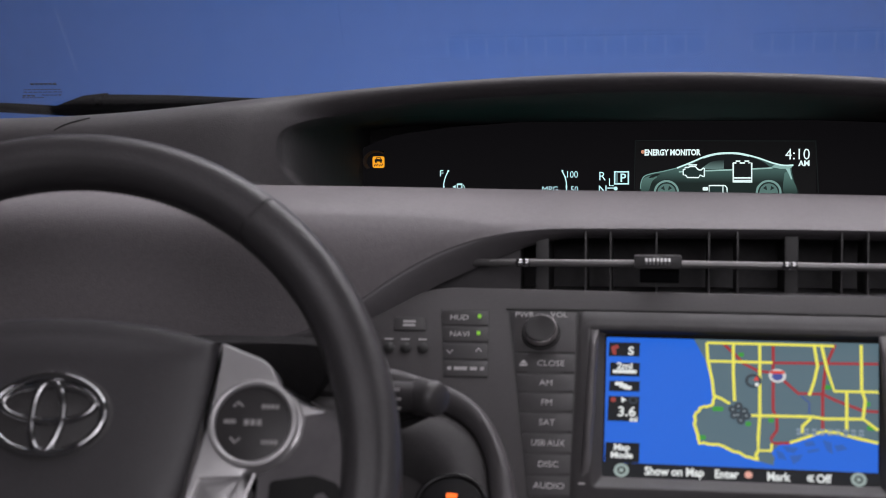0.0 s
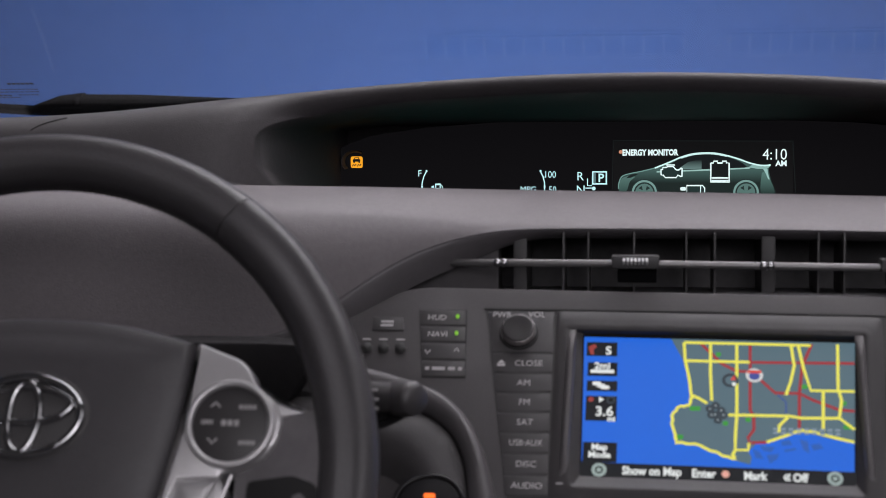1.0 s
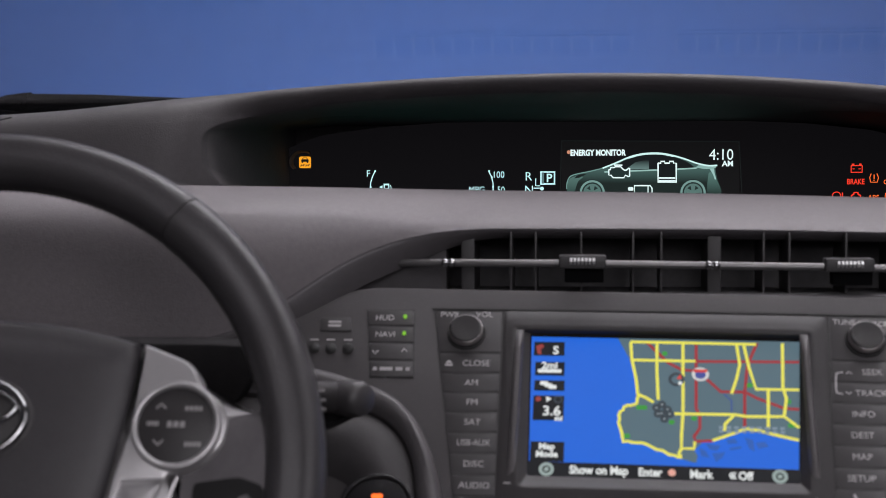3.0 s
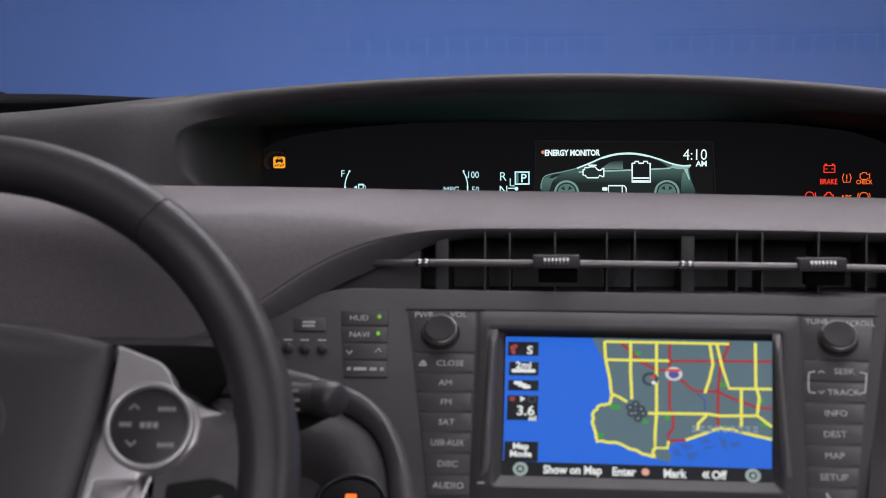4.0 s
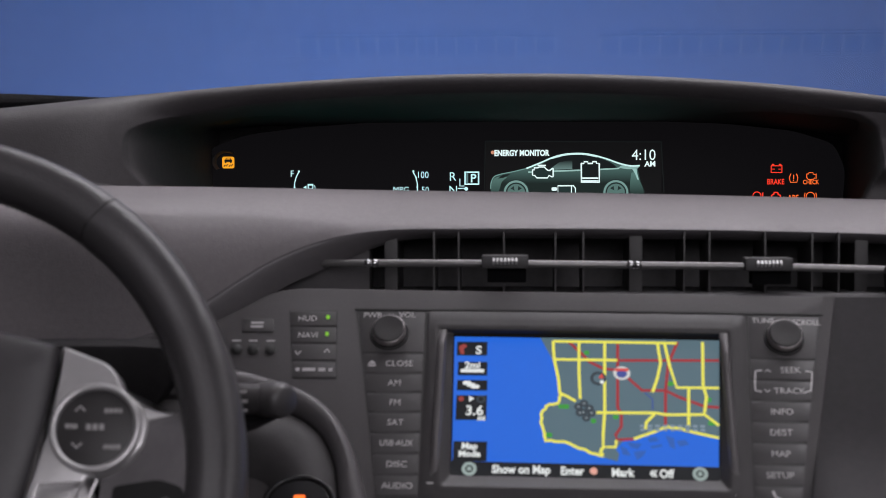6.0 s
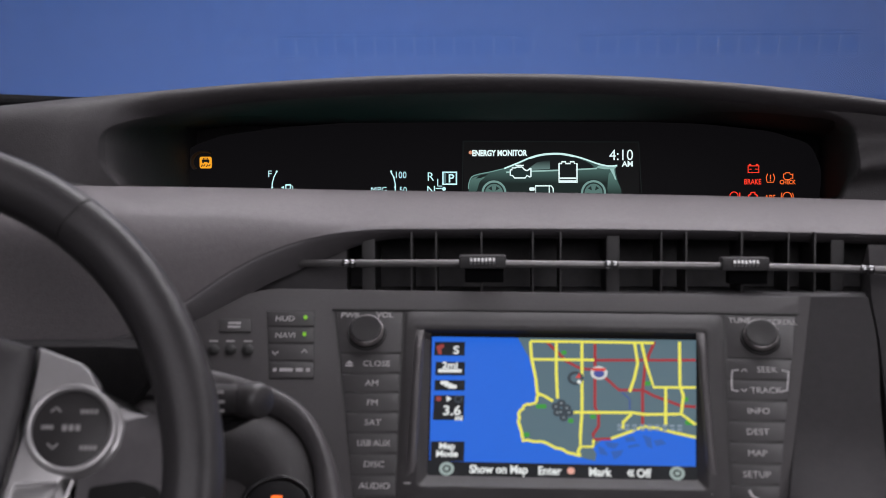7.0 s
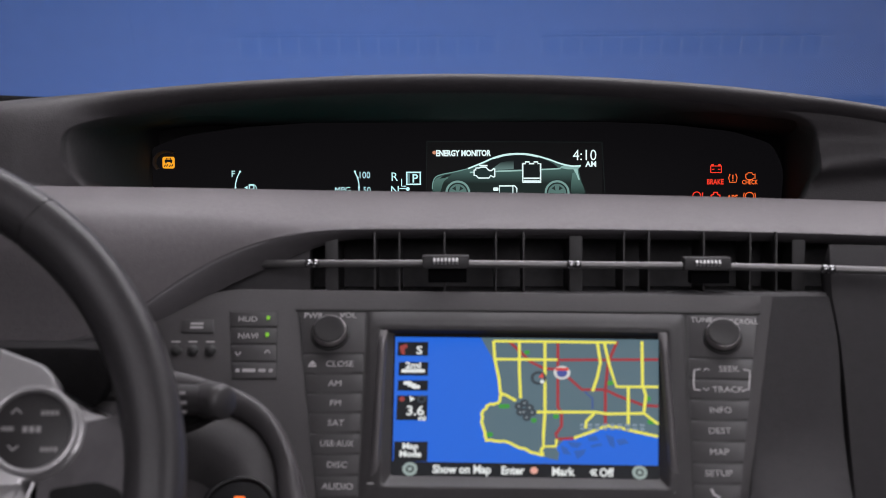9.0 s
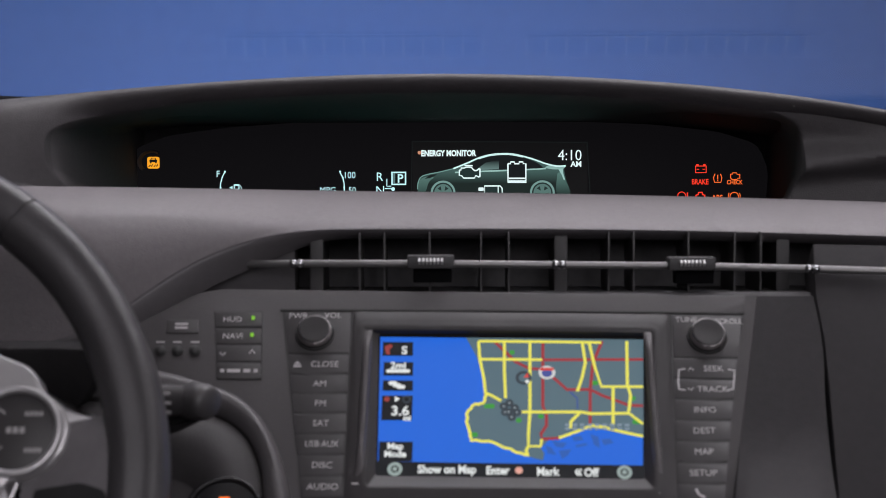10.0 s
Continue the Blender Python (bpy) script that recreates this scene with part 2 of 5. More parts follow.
def brow_z(x):
    """Height of the lower edge of the pad, which arches over the vents and sweeps down beside the driver."""
    d = 10.1 * max(0.0, -0.05 - x) ** 2.7
    d /= (1 + (d / 0.066) ** 4) ** 0.25
    return 0.9642 - (0.073 * x * x if x > 0 else 0) - d


def brow_y(x):
    return 0.995 - 0.08 * math.tanh(9.5 * (0.965 - brow_z(x))) * (0 if x > 0 else 1)


LEFT_END, RIGHT_END, RECESS_STEPS = -0.262, 0.239, 56


def hollow(x, s):
    """How far the display recess is cut in at x; s runs from -1 at its lower to 1 at its upper edge."""
    r = 0.036 * (1 - math.sqrt(max(0.0, 1 - min(1, abs(s)) ** 3.4)))
    cut = smooth_step((x - LEFT_END - r) / 0.018) * smooth_step((RIGHT_END + 0.006 - 0.7 * r - x) / 0.026)
    cove = 0.03 * smooth_step((x - RIGHT_END + 0.03) / 0.03) * smooth_step((0.48 - x) / 0.24) * (1 - s * s) ** 0.6
    return max(cut, cove + (1 - cove) * cut)


def dash_profile(x):
    zb, zc, zr = brow_z(x), crest_z(x), ridge_z(x)
    yb, yc, yr = brow_y(x), 1.09 - 0.03 * smooth_step((-0.05 - x) / 0.28), 1.125 - 0.1 * x * x
    near = smooth_step((x - LEFT_END + 0.06) / 0.1) * smooth_step((0.47 - x) / 0.12)
    right = smooth_step((x - RIGHT_END + 0.03) / 0.05)
    yl, zl = yr - 0.004, zr - 0.013 - 0.005 * (1 - smooth_step((x - LEFT_END) / 0.1)) + 0.002 * right
    bend = math.asin(min(0.95, max(0.1, (zl - zc) / (zr - zc))))
    low, steep = [], 0.62 + 1.88 * smooth_step((-0.08 - x) / 0.18)
    for k in range(15):
        a = math.pi / 2 * k / 14
        low.append((yb + (yc - yb) * (1 - math.cos(a)) ** steep, zb + (zc - zb) * math.sin(a) ** (0.8 + 0.08 * smooth_step((x + 0.2) / 0.15))))
    inner = [(1.1, zc - 0.002), (1.16, zc - 0.012), (1.24, zc - 0.022), (1.328, zc - 0.03), (1.33, zc - 0.01), (1.33, 1.015),
             (1.33, 1.036), (1.31, 1.038), (1.26, 1.0415), (1.19, min(1.0465, zl - 0.003)), (yl + 0.025, zl - 0.002), (yl + 0.006, zl - 0.0006)]
    hole = []
    for k in range(RECESS_STEPS):
        q = k / (RECESS_STEPS - 1) * (len(inner) - 1)
        i = min(int(q), len(inner) - 2)
        y, z = mid(inner[i], inner[i + 1], q - i)
        s = -1 + 2 * (k + 0.5) / RECESS_STEPS
        c = hollow(x, s)
        u = bend * (s + 1) / 2
        y0, z0 = yc + (yr - yc) * (1 - math.cos(u)) ** 2.6, zc + (zr - zc) * math.sin(u)
        y0 += (yc + (yl - yc + 0.013 * (1 - s) / 2) * smooth_step((s + 1) * 6) - 0.002 * math.sin(math.pi * (s + 1) / 2) ** 2 - y0) * near ** 3
        z0 -= 0.014 * near ** 2 * math.exp(-((s + 1) / 0.3) ** 2) * smooth_step((s + 1) * 8)
        # a soft fold beside the recess: its upper flank looks up, its lower flank turns under
        fold = (z0 - 1.001 - 0.11 * (x - 0.245)) / 0.013
        y0 -= 0.015 * smooth_step((x - RIGHT_END - 0.001) / 0.005) * (math.exp(-fold * fold) if fold > 0 else math.exp(-3.0 * fold * fold))
        flare = 0.2 * c * max(0.0, y - 1.1) / 0.23 * smooth_step((x - 0.05) / 0.15)
        hole.append((x * (1 + flare), y0 + (y - y0) * c, z0 + (min(z, zl - 0.0004) - z0) * c))
    top = []
    for k in range(16):
        t = k / 15
        u = bend + (math.pi / 2 - bend) * t
        side = yc + (yr - yc) * (1 - math.cos(u)) ** 2.6
        top.append(mid((side, zc + (zr - zc) * math.sin(u)), (yr - 0.004 * (1 - t) - 0.013 * math.sin(math.pi * t ** 1.5), zl + (zr - zl) * (1 - math.cos(math.pi * t)) / 2), near ** 3))
    back = [(yr + 0.03, zr - 0.004), (yr + 0.07, zr - 0.014), (1.33, min(zr - 0.02, 1.041)), (1.42, 1.038), (1.62, 1.034)]
    return low, hole, top, back


dashboard = root("dashboard", pose(0, 1.1, 0.8), "dark grey grained plastic car dashboard with hooded display recess", "dashboard")
DASH_BACK = Matrix.Translation((0, -1.1, -0.8))
stations = sorted({round(x, 5) for x in [*np.linspace(-0.66, -0.29, 38), *np.linspace(-0.29, -0.27, 16), *np.linspace(-0.27, -0.235, 106), *np.linspace(-0.235, -0.2, 36), *np.linspace(-0.2, 0.19, 60), *np.linspace(0.19, 0.25, 61), *np.linspace(0.25, 0.78, 40)]})
skins = [[], [], []]
for x in stations:
    low, hole, top, back = dash_profile(x)
    skins[0].append([(x, y, z) for y, z in low])
    skins[1].append([(x, *low[-1]), *hole, *[(x, y, z) for y, z in top]])
    skins[2].append([(x, y, z) for y, z in [top[-1], *back]])
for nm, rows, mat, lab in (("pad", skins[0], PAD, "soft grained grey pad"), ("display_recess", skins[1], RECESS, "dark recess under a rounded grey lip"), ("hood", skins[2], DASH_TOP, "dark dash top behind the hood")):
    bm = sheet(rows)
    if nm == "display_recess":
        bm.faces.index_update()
        # the plain pad carries on beside the recess, in its darkened, shaded copy
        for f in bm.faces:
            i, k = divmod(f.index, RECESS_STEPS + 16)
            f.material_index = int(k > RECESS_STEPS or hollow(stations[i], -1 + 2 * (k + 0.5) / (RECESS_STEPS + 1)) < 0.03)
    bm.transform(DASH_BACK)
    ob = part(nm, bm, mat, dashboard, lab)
    ob.data.materials.append(PAD_SHADED)

# ---- bezel that lines the arch under the pad
outer = [(x, brow_z(x)) for x in np.linspace(-0.33, 0.78, 160)]
rows = []
for i, (x, z) in enumerate(outer):
    d = Vector(outer[min(i + 1, 159)]) - Vector(outer[max(i - 1, 0)])
    d.normalize()
    nx, nz = d.y, -d.x
    w = 0.0064 + 0.0112 * smooth_step((-0.055 - x) / 0.08)
    y = brow_y(x)
    rows.append([(x + nx * w * k, y + dy, z + nz * w * k) for k, dy in ((-0.06, 0.003), (0.0, 0.0006), (0.06, 0.0), (0.14, 0.0002), (0.3, 0.0012), (0.5, 0.003), (0.75, 0.0058), (1.0, 0.009), (1.0, 0.06))])
bm = sheet(rows)
bm.transform(DASH_BACK)
BEZEL = material("dark_bezel_plastic", (0.08, 0.0745, 0.0785), 0.55, grain=1200, bump=0.1, vary=0.1)
part("arch_bezel", bm, BEZEL, dashboard, "dark curved bezel under the pad")

# ---------------------------------------------------------------- windscreen, cowl and wiper
windscreen = root("windscreen", pose(0, 1.63, 1.02, 0, 0, 0), "clear raked windscreen with dark lower band", "windscreen")
RAKE = pose(0, 0, 0, -27, 0, 0)
bm = box(-0.8, -1.15, -0.0025, 0.9, 0.04, 0.0025)
bm.transform(RAKE)
pane = part("pane", bm, GLASS, windscreen, "clear glass pane", smooth=False)
pane.visible_shadow = False


# ---------------------------------------------------------------- air vents under the pad
END = material("end_panel_plastic", (0.055, 0.052, 0.0545), 0.65, grain=900, bump=0.15, vary=0.1, spec=0.3)
RIB = material("pale_satin_metal", (0.5, 0.5, 0.5), 0.35, metal=0.3)
VANE = material("vent_plastic", (0.029, 0.0277, 0.0286), 0.5, vary=0.1)
VANE_EDGE = material("vane_plastic", (0.046, 0.0435, 0.0447), 0.45, vary=0.1)
vent_unit = root("vent_unit", pose(0, 0.98, 0.93), "wide black centre air vent with chrome-tipped rod", "air vent")
VB = Matrix.Translation((0, -0.98, -0.93))


def vent_part(name, bm, mat, label="", smooth=True, parent=None):
    bm.transform(VB)
    return part(name, bm, mat, parent or vent_unit, label, smooth)


FLOOR_L, FLOOR_R = (-0.0885, 0.978, 0.9279), (0.2197, 0.978, 0.925)
z0 = (FLOOR_L[2] + FLOOR_R[2]) / 2
prof = [(0.972, z0 - 0.004), (0.976, z0), (1.06, z0 - 0.002), (1.06, 0.962), (0.998, 0.960)]
vent_part("housing", sheet([[(x, y, z) for y, z in prof] for x in np.linspace(-0.135, 0.27, 4)]), BLACK, "deep black housing")
for p in ((-0.0502, 0.99, 0.9425), (-0.0355, 0.995, 0.9421), (-0.0082, 0.99, 0.9424), (0.0228, 0.995, 0.942), (0.0393, 0.99, 0.9422),
          (0.0999, 0.995, 0.9418), (0.1143, 0.99, 0.942), (0.1472, 0.99, 0.9419), (0.1759, 0.995, 0.9415), (0.1906, 0.99, 0.9418)):
    vent_part("vane", box(p[0] - 0.0005, p[1], z0 - 0.002, p[0] + 0.0005, p[1] + 0.045, 0.962, 0.0003), VANE_EDGE, "thin grey guide vane")
for p in ((-0.0768, 1, 0.942), (0.0713, 1, 0.9415), (0.206, 1, 0.9411)):
    vent_part("divider", box(p[0] - 0.004, p[1], z0 - 0.002, p[0] + 0.004, p[1] + 0.05, 0.962, 0.001), VANE)
rod = [(-0.1226, 1.0, 0.9429), (-0.115, 0.994, 0.9434), (-0.0875, 0.983, 0.9441), (-0.0081, 0.981, 0.944), (0.0684, 0.98, 0.9431), (0.1471, 0.979, 0.9423), (0.2153, 0.9645, 0.9413), (0.2735, 0.959, 0.9396)]
vent_part("rod", tube(rod, 0.0022, 14), ROD, "slim grey metal rod")
for p in ((-0.089, 0.981, 0.9442), (-0.085, 0.981, 0.9442), (0.0666, 0.978, 0.9433), (0.0706, 0.978, 0.9432), (0.2131, 0.963, 0.9414), (0.217, 0.9625, 0.9413)):
    bm = bmesh.new()
    bmesh.ops.create_uvsphere(bm, u_segments=16, v_segments=10, radius=0.0026, matrix=Matrix.Translation(p))
    vent_part("joint", bm, CHROME, "bright metal joint")
for c, foot in (((-0.0074, 0.974, 0.9454), (-0.0064, 0.98, 0.9363)), ((0.1466, 0.974, 0.9439), (0.149, 0.98, 0.9352))):
    tab = vent_part("slider", box(c[0] - 0.0138, c[1] - 0.003, c[2] - 0.0038, c[0] + 0.0138, c[1] + 0.012, c[2] + 0.0038, 0.0014), VANE, "ribbed sliding tab")
    vent_part("flap", box(foot[0] - 0.0115, foot[1] - 0.002, foot[2] - 0.0035, foot[0] + 0.0115, foot[1] + 0.01, foot[2] + 0.005, 0.001), RUBBER, parent=tab)
    for k in range(7):
        x = c[0] - 0.0066 + k * 0.0022
        bm = box(-0.0007, -0.0014, -0.0014, 0.0007, 0.0014, 0.0014, 0.0003)
        bm.transform(pose(x, c[1] - 0.0032, c[2] + 0.0006, 45, 0, 0))
        vent_part("rib", bm, RIB, parent=tab)
vent_part("end_panel", box(-0.1569, 1.004, 0.9241, -0.0904, 1.03, 0.9577, 0.001), END, "plain dark end panel")

# ---------------------------------------------------------------- centre stack
stack = root("centre_stack", STACK_POSE, "sloping grey centre stack with button columns beside the screen", "centre console")
RIDGE = [(-0.0712, -0.0548), (0.0844, -0.0554), (0.0895, 0.0452), (-0.0778, 0.047)]


def plate(outer, hole, depth, bevel):
    """A plate with bevelled rim and an opening through it."""
    bm = bmesh.new()
    o, i = ccw(outer), ccw(hole)
    loops = [[bm.verts.new((x, y, h)) for x, y in (offset(o, d) if d else o)] for d, h in ((0, -depth), (0, -bevel), (bevel * 0.3, -bevel * 0.3), (bevel, 0.0))]
    for r, q in zip(loops, loops[1:]):
        for k in range(len(o)):
            bm.faces.new((r[k - 1], r[k], q[k], q[k - 1]))
    top, low = [[bm.verts.new((x, y, h)) for x, y in i] for h in (0.0, -0.012)]
    for k in range(len(i)):
        bm.faces.new((top[k - 1], top[k], low[k], low[k - 1]))
    rim = [bm.edges.get((v[k - 1], v[k])) for v in (loops[-1], top) for k in range(len(v))]
    bmesh.ops.triangle_fill(bm, edges=rim, use_beauty=True)
    return bm


part("fascia", plate(rounded([(-0.2051, -0.1155), (-0.2203, 0.0316), (-0.2245, 0.0435), (-0.205, 0.0527), (-0.192, 0.0611), (-0.1765, 0.0716), (-0.1615, 0.0745), (0.1506, 0.0696), (0.1126, -0.1132)], 0.006), rounded(RIDGE, 0.003), 0.03, 0.002), FASCIA, stack)


def frame_ring(outer, ridge, inner, h_out, h_in, r_out, r_in):
    """A screen surround: flat outside, a low ridge, then sloping down to the glass."""
    bm = bmesh.new()
    o, m, i = rounded(outer, r_out, 5), rounded(ridge, 0.003, 5), rounded(inner, r_in, 5)
    loops = [(o, -0.001), (o, 0.0002), (offset(o, 0.0004), 0.0005), (offset(m, -0.0042), 0.0006), (offset(m, -0.003), 0.0009), (offset(m, -0.0016), h_out * 0.85), (offset(m, -0.0005), h_out), (offset(m, 0.0007), h_out * 0.8), (offset(m, 0.0018), h_out * 0.1), (i, h_in + 0.0002), (i, h_in - 0.002)]
    vs = [[bm.verts.new((*q, h)) for q in pts] for pts, h in loops]
    for r, q in zip(vs, vs[1:]):
        for k in range(len(r)):
            bm.faces.new((r[k - 1], r[k], q[k], q[k - 1]))
    return bm


SURROUND = material("satin_surround_plastic", (0.027, 0.0251, 0.026), 0.42, vary=0.08, vary_scale=20, spec=0.35)
screen_unit = root("navigation_screen", STACK_POSE, "lit navigation screen with coast map in grey bezel", "screen")
part("bezel", frame_ring([(-0.0822, -0.0705), (0.0952, -0.0705), (0.0985, 0.0562), (-0.0834, 0.058)], RIDGE, [(-0.0663, -0.0457), (0.0794, -0.0471), (0.0845, 0.0431), (-0.0684, 0.0449)], 0.0012, -0.0034, 0.004, 0.002), SURROUND, screen_unit, "grey sloped bezel")
BEAD = material("satin_bead_plastic", (0.075, 0.07, 0.072), 0.38, metal=0.3, vary=0.1)
for a, b in (((-0.0746, -0.0492), (-0.0744, 0.0452)), ((0.0868, -0.0486), (0.0858, 0.0438))):
    rows = [[(a[0] + (b[0] - a[0]) * k + w, a[1] + (b[1] - a[1]) * k, h * min(1, 8 * (1 - k), 8 * k) + 0.0004) for w, h in ((-0.0028, 0.0), (-0.0022, 0.0012), (-0.0012, 0.0021), (0.0, 0.0024), (0.0012, 0.0021), (0.0022, 0.001), (0.0028, -0.0008))] for k in np.linspace(0, 1, 25)]
    part("side_bead", sheet(rows), BEAD, screen_unit, "satin grey rounded edge")
SEA = glow("screen_sea", srgb(32, 101, 215))
LAND = glow("screen_land", srgb(86, 108, 119))
ROAD = glow("screen_road", srgb(232, 226, 92))
RED = glow("screen_motorway", srgb(158, 50, 56))
INK = glow("screen_ink", srgb(16, 18, 22))
PALE = glow("screen_text", srgb(225, 228, 228))
GREEN = glow("screen_park", srgb(60, 150, 60))
GREYROAD = glow("screen_dark", srgb(55, 64, 72))
H = -0.0034
part("screen_edge", prism([(-0.0725, 0.0493), (-0.0678, -0.0521), (0.0829, -0.0522), (0.0888, 0.0485)], H - 0.003, H - 0.0002), GLOSS_BLACK, screen_unit, "black edge of the glass", smooth=False)
part("sea", prism([(-0.0674, 0.0428), (-0.0653, -0.0488), (0.0782, -0.049), (0.0834, 0.0411)], H - 0.002, H), SEA, screen_unit, "bright blue sea of the map", smooth=False)
land = [(-0.0181, 0.0423), (-0.0152, 0.0364), (-0.0117, 0.0291), (-0.0094, 0.0201), (-0.0075, 0.0076), (-0.008, 0.0002), (-0.0133, -0.0021), (-0.017, -0.0061), (-0.0178, -0.012), (-0.0156, -0.0193), (-0.015, -0.0244), (-0.0056, -0.0249), (0.0012, -0.0276), (0.0094, -0.0309), (0.0169, -0.0339),
        (0.0246, -0.0362), (0.0256, -0.0319), (0.0237, -0.0285), (0.0283, -0.0234), (0.0336, -0.0217), (0.0427, -0.0183), (0.0504, -0.0157), (0.0579, -0.0169), (0.0698, -0.0199), (0.08, -0.0219), (0.0834, 0.0411)]
part("land", prism(land, H, H + 0.0001), LAND, screen_unit, "grey-green land of the map", smooth=False)
for isle in ([(0.0298, -0.0243), (0.038, -0.0254), (0.0357, -0.0285), (0.032, -0.0276)], [(0.0334, -0.0302), (0.0402, -0.0293), (0.0386, -0.0326), (0.0351, -0.0352)], [(0.051, -0.02), (0.0554, -0.0216), (0.0559, -0.0284), (0.053, -0.0267)], [(0.0425, -0.0268), (0.0485, -0.0254), (0.0492, -0.0267), (0.0432, -0.0281)], [(0.0263, -0.0268), (0.0297, -0.0285), (0.0318, -0.0327), (0.0274, -0.0319)], [(0.0411, -0.0217), (0.0457, -0.0208), (0.0471, -0.0237), (0.0419, -0.0242)], [(0.0568, -0.0233), (0.0614, -0.0225), (0.0635, -0.0253), (0.0582, -0.0267)]):
    part("harbour_isle", prism(isle, H, H + 0.0001), glow("screen_isle", srgb(46, 92, 176)), screen_unit, smooth=False)
for c, w in (((-0.0046, -0.0026), 0.006), ((-0.0129, -0.0205), 0.004), ((0.024, -0.0089), 0.003), ((0.0083, 0.0324), 0.003), ((0.0547, 0.0125), 0.004), ((0.0754, 0.0025), 0.003), ((0.0118, -0.0115), 0.003), ((0.0769, -0.0122), 0.005)):
    part("park", prism(rounded(rect(c[0] - w / 2, c[1] - 0.0014, c[0] + w / 2, c[1] + 0.0014), 0.001), H, H + 0.00015), GREEN, screen_unit, smooth=False)
ways = [[(-0.0018, 0.0397), (0.0044, 0.0328), (0.0099, 0.0264), (0.0176, 0.0219), (0.0256, 0.021), (0.0322, 0.0151), (0.0389, 0.0081), (0.052, 0.0081), (0.0587, 0.0042), (0.0729, -0.0018), (0.0808, -0.0023)],
        [(0.026, 0.0398), (0.0252, -0.0028), (0.0271, -0.0072), (0.027, -0.0149), (0.0238, -0.0201), (0.0245, -0.0231), (0.0336, -0.0226)],
        [(0.0254, 0.0274), (0.0825, 0.0278)], [(0.0598, 0.0398), (0.0541, 0.0256), (0.0519, 0.0077), (0.0511, -0.0148)]]
for w in ways:
    part("motorway", ribbon(w, 0.0017, H + 0.0002, H + 0.0003), RED, screen_unit, smooth=False)
part("river", ribbon([(0.0404, 0.0068), (0.0446, 0.0024), (0.0444, -0.0045)], 0.0008, H + 0.0002, H + 0.0003), glow("screen_river", srgb(60, 80, 150)), screen_unit, smooth=False)
ways = [[(-0.0108, 0.0397), (0.0225, 0.0394), (0.0593, 0.0389)],
        [(-0.0108, 0.0397), (-0.0101, 0.0282), (-0.0076, 0.0147), (-0.0069, 0.0067), (-0.0063, 0.0041), (-0.008, -0.0008), (-0.0133, -0.0021), (-0.0166, -0.0064), (-0.0173, -0.0125), (-0.0155, -0.0185), (-0.0147, -0.0244), (-0.0048, -0.0247), (0.0012, -0.0273), (0.0087, -0.0306), (0.0169, -0.0332), (0.0154, -0.0306), (0.0172, -0.0277)],
        [(-0.0096, 0.0277), (0.0254, 0.0274)], [(0.004, 0.0392), (0.0039, 0.0201), (0.0045, 0.0023)],
        [(0.0186, 0.0398), (0.018, -0.0063), (0.017, -0.0201), (0.0169, -0.0277), (0.0237, -0.0277), (0.0241, -0.0234)], [(-0.0064, 0.0055), (-0.0026, 0.0037), (0.002, 0.0006)],
        [(0.0134, -0.0064), (0.0461, -0.0063), (0.0522, -0.0074), (0.0727, -0.007), (0.0802, -0.0137)], [(0.0484, 0.0392), (0.0498, 0.0256), (0.0476, 0.0157), (0.0447, 0.0068)],
        [(0.0523, 0.0393), (0.0548, 0.0238), (0.0582, 0.0099), (0.0815, 0.0099)], [(0.0739, 0.0398), (0.0728, 0.0113), (0.0743, 0.0043), (0.0727, -0.0062)],
        [(0.0648, 0.0099), (0.0637, -0.0148)], [(0.0453, -0.0071), (0.0406, -0.0123), (0.0401, -0.0166)], [(0.0336, -0.0226), (0.0442, -0.0183), (0.0519, -0.0148), (0.0579, -0.0157), (0.0698, -0.019), (0.0797, -0.0214)]]
coast = [ways[1][0]]
for p, q in zip(ways[1], ways[1][1:]):
    for k in range(1, 5):
        t = k / 4
        wob = 0.0006 if k < 4 and p[1] < 0.0076 else 0.0
        coast.append((p[0] + (q[0] - p[0]) * t + random.uniform(-wob, wob), p[1] + (q[1] - p[1]) * t + random.uniform(-wob, wob)))
ways[1] = coast
for w in ways:
    part("road", ribbon(w, 0.0017, H + 0.0004, H + 0.0005), ROAD, screen_unit, smooth=False)
for k, c in enumerate(((0.0035, -0.0029), (0.0066, -0.0008), (0.0096, -0.0038), (0.0062, -0.0064), (0.0108, -0.0067), (0.0078, -0.0098), (0.0043, -0.0067))):
    part("place_mark", prism(disc(c, 0.0024, n=12), H + 0.0005, H + 0.0006), GREYROAD, screen_unit, smooth=False)
    part("place_dot", prism(disc(c, 0.0007, n=8), H + 0.0006, H + 0.0007), glow("screen_grey", srgb(130, 140, 145)), screen_unit, smooth=False)
c = (0.0549, -0.0157)
for k in range(9):
    bars("town_bar", (c[0] + (k - 4) * 0.0041, c[1]), 0.0026, 0.0015, 2, glow("screen_pale_blue", srgb(128, 145, 160)), screen_unit, H + 0.0006, "unreadable pale place name")
c = (0.0147, 0.0155)
part("compass_mark", ring(c, 0.0036, 0.0036, 0.0018, H + 0.0005, H + 0.0007, 24), GREYROAD, screen_unit)
part("compass_needle", prism([(c[0], c[1]), (c[0] + 0.003, c[1]), (c[0] + 0.0022, c[1] + 0.0032)], H + 0.0007, H + 0.0008), glow("screen_red", srgb(210, 70, 60)), screen_unit, smooth=False)
part("compass_dot", prism(disc((c[0] + 0.002, c[1] - 0.0026), 0.0012, n=10), H + 0.0007, H + 0.0008), PALE, screen_unit, smooth=False)
c = (0.0279, 0.0189)
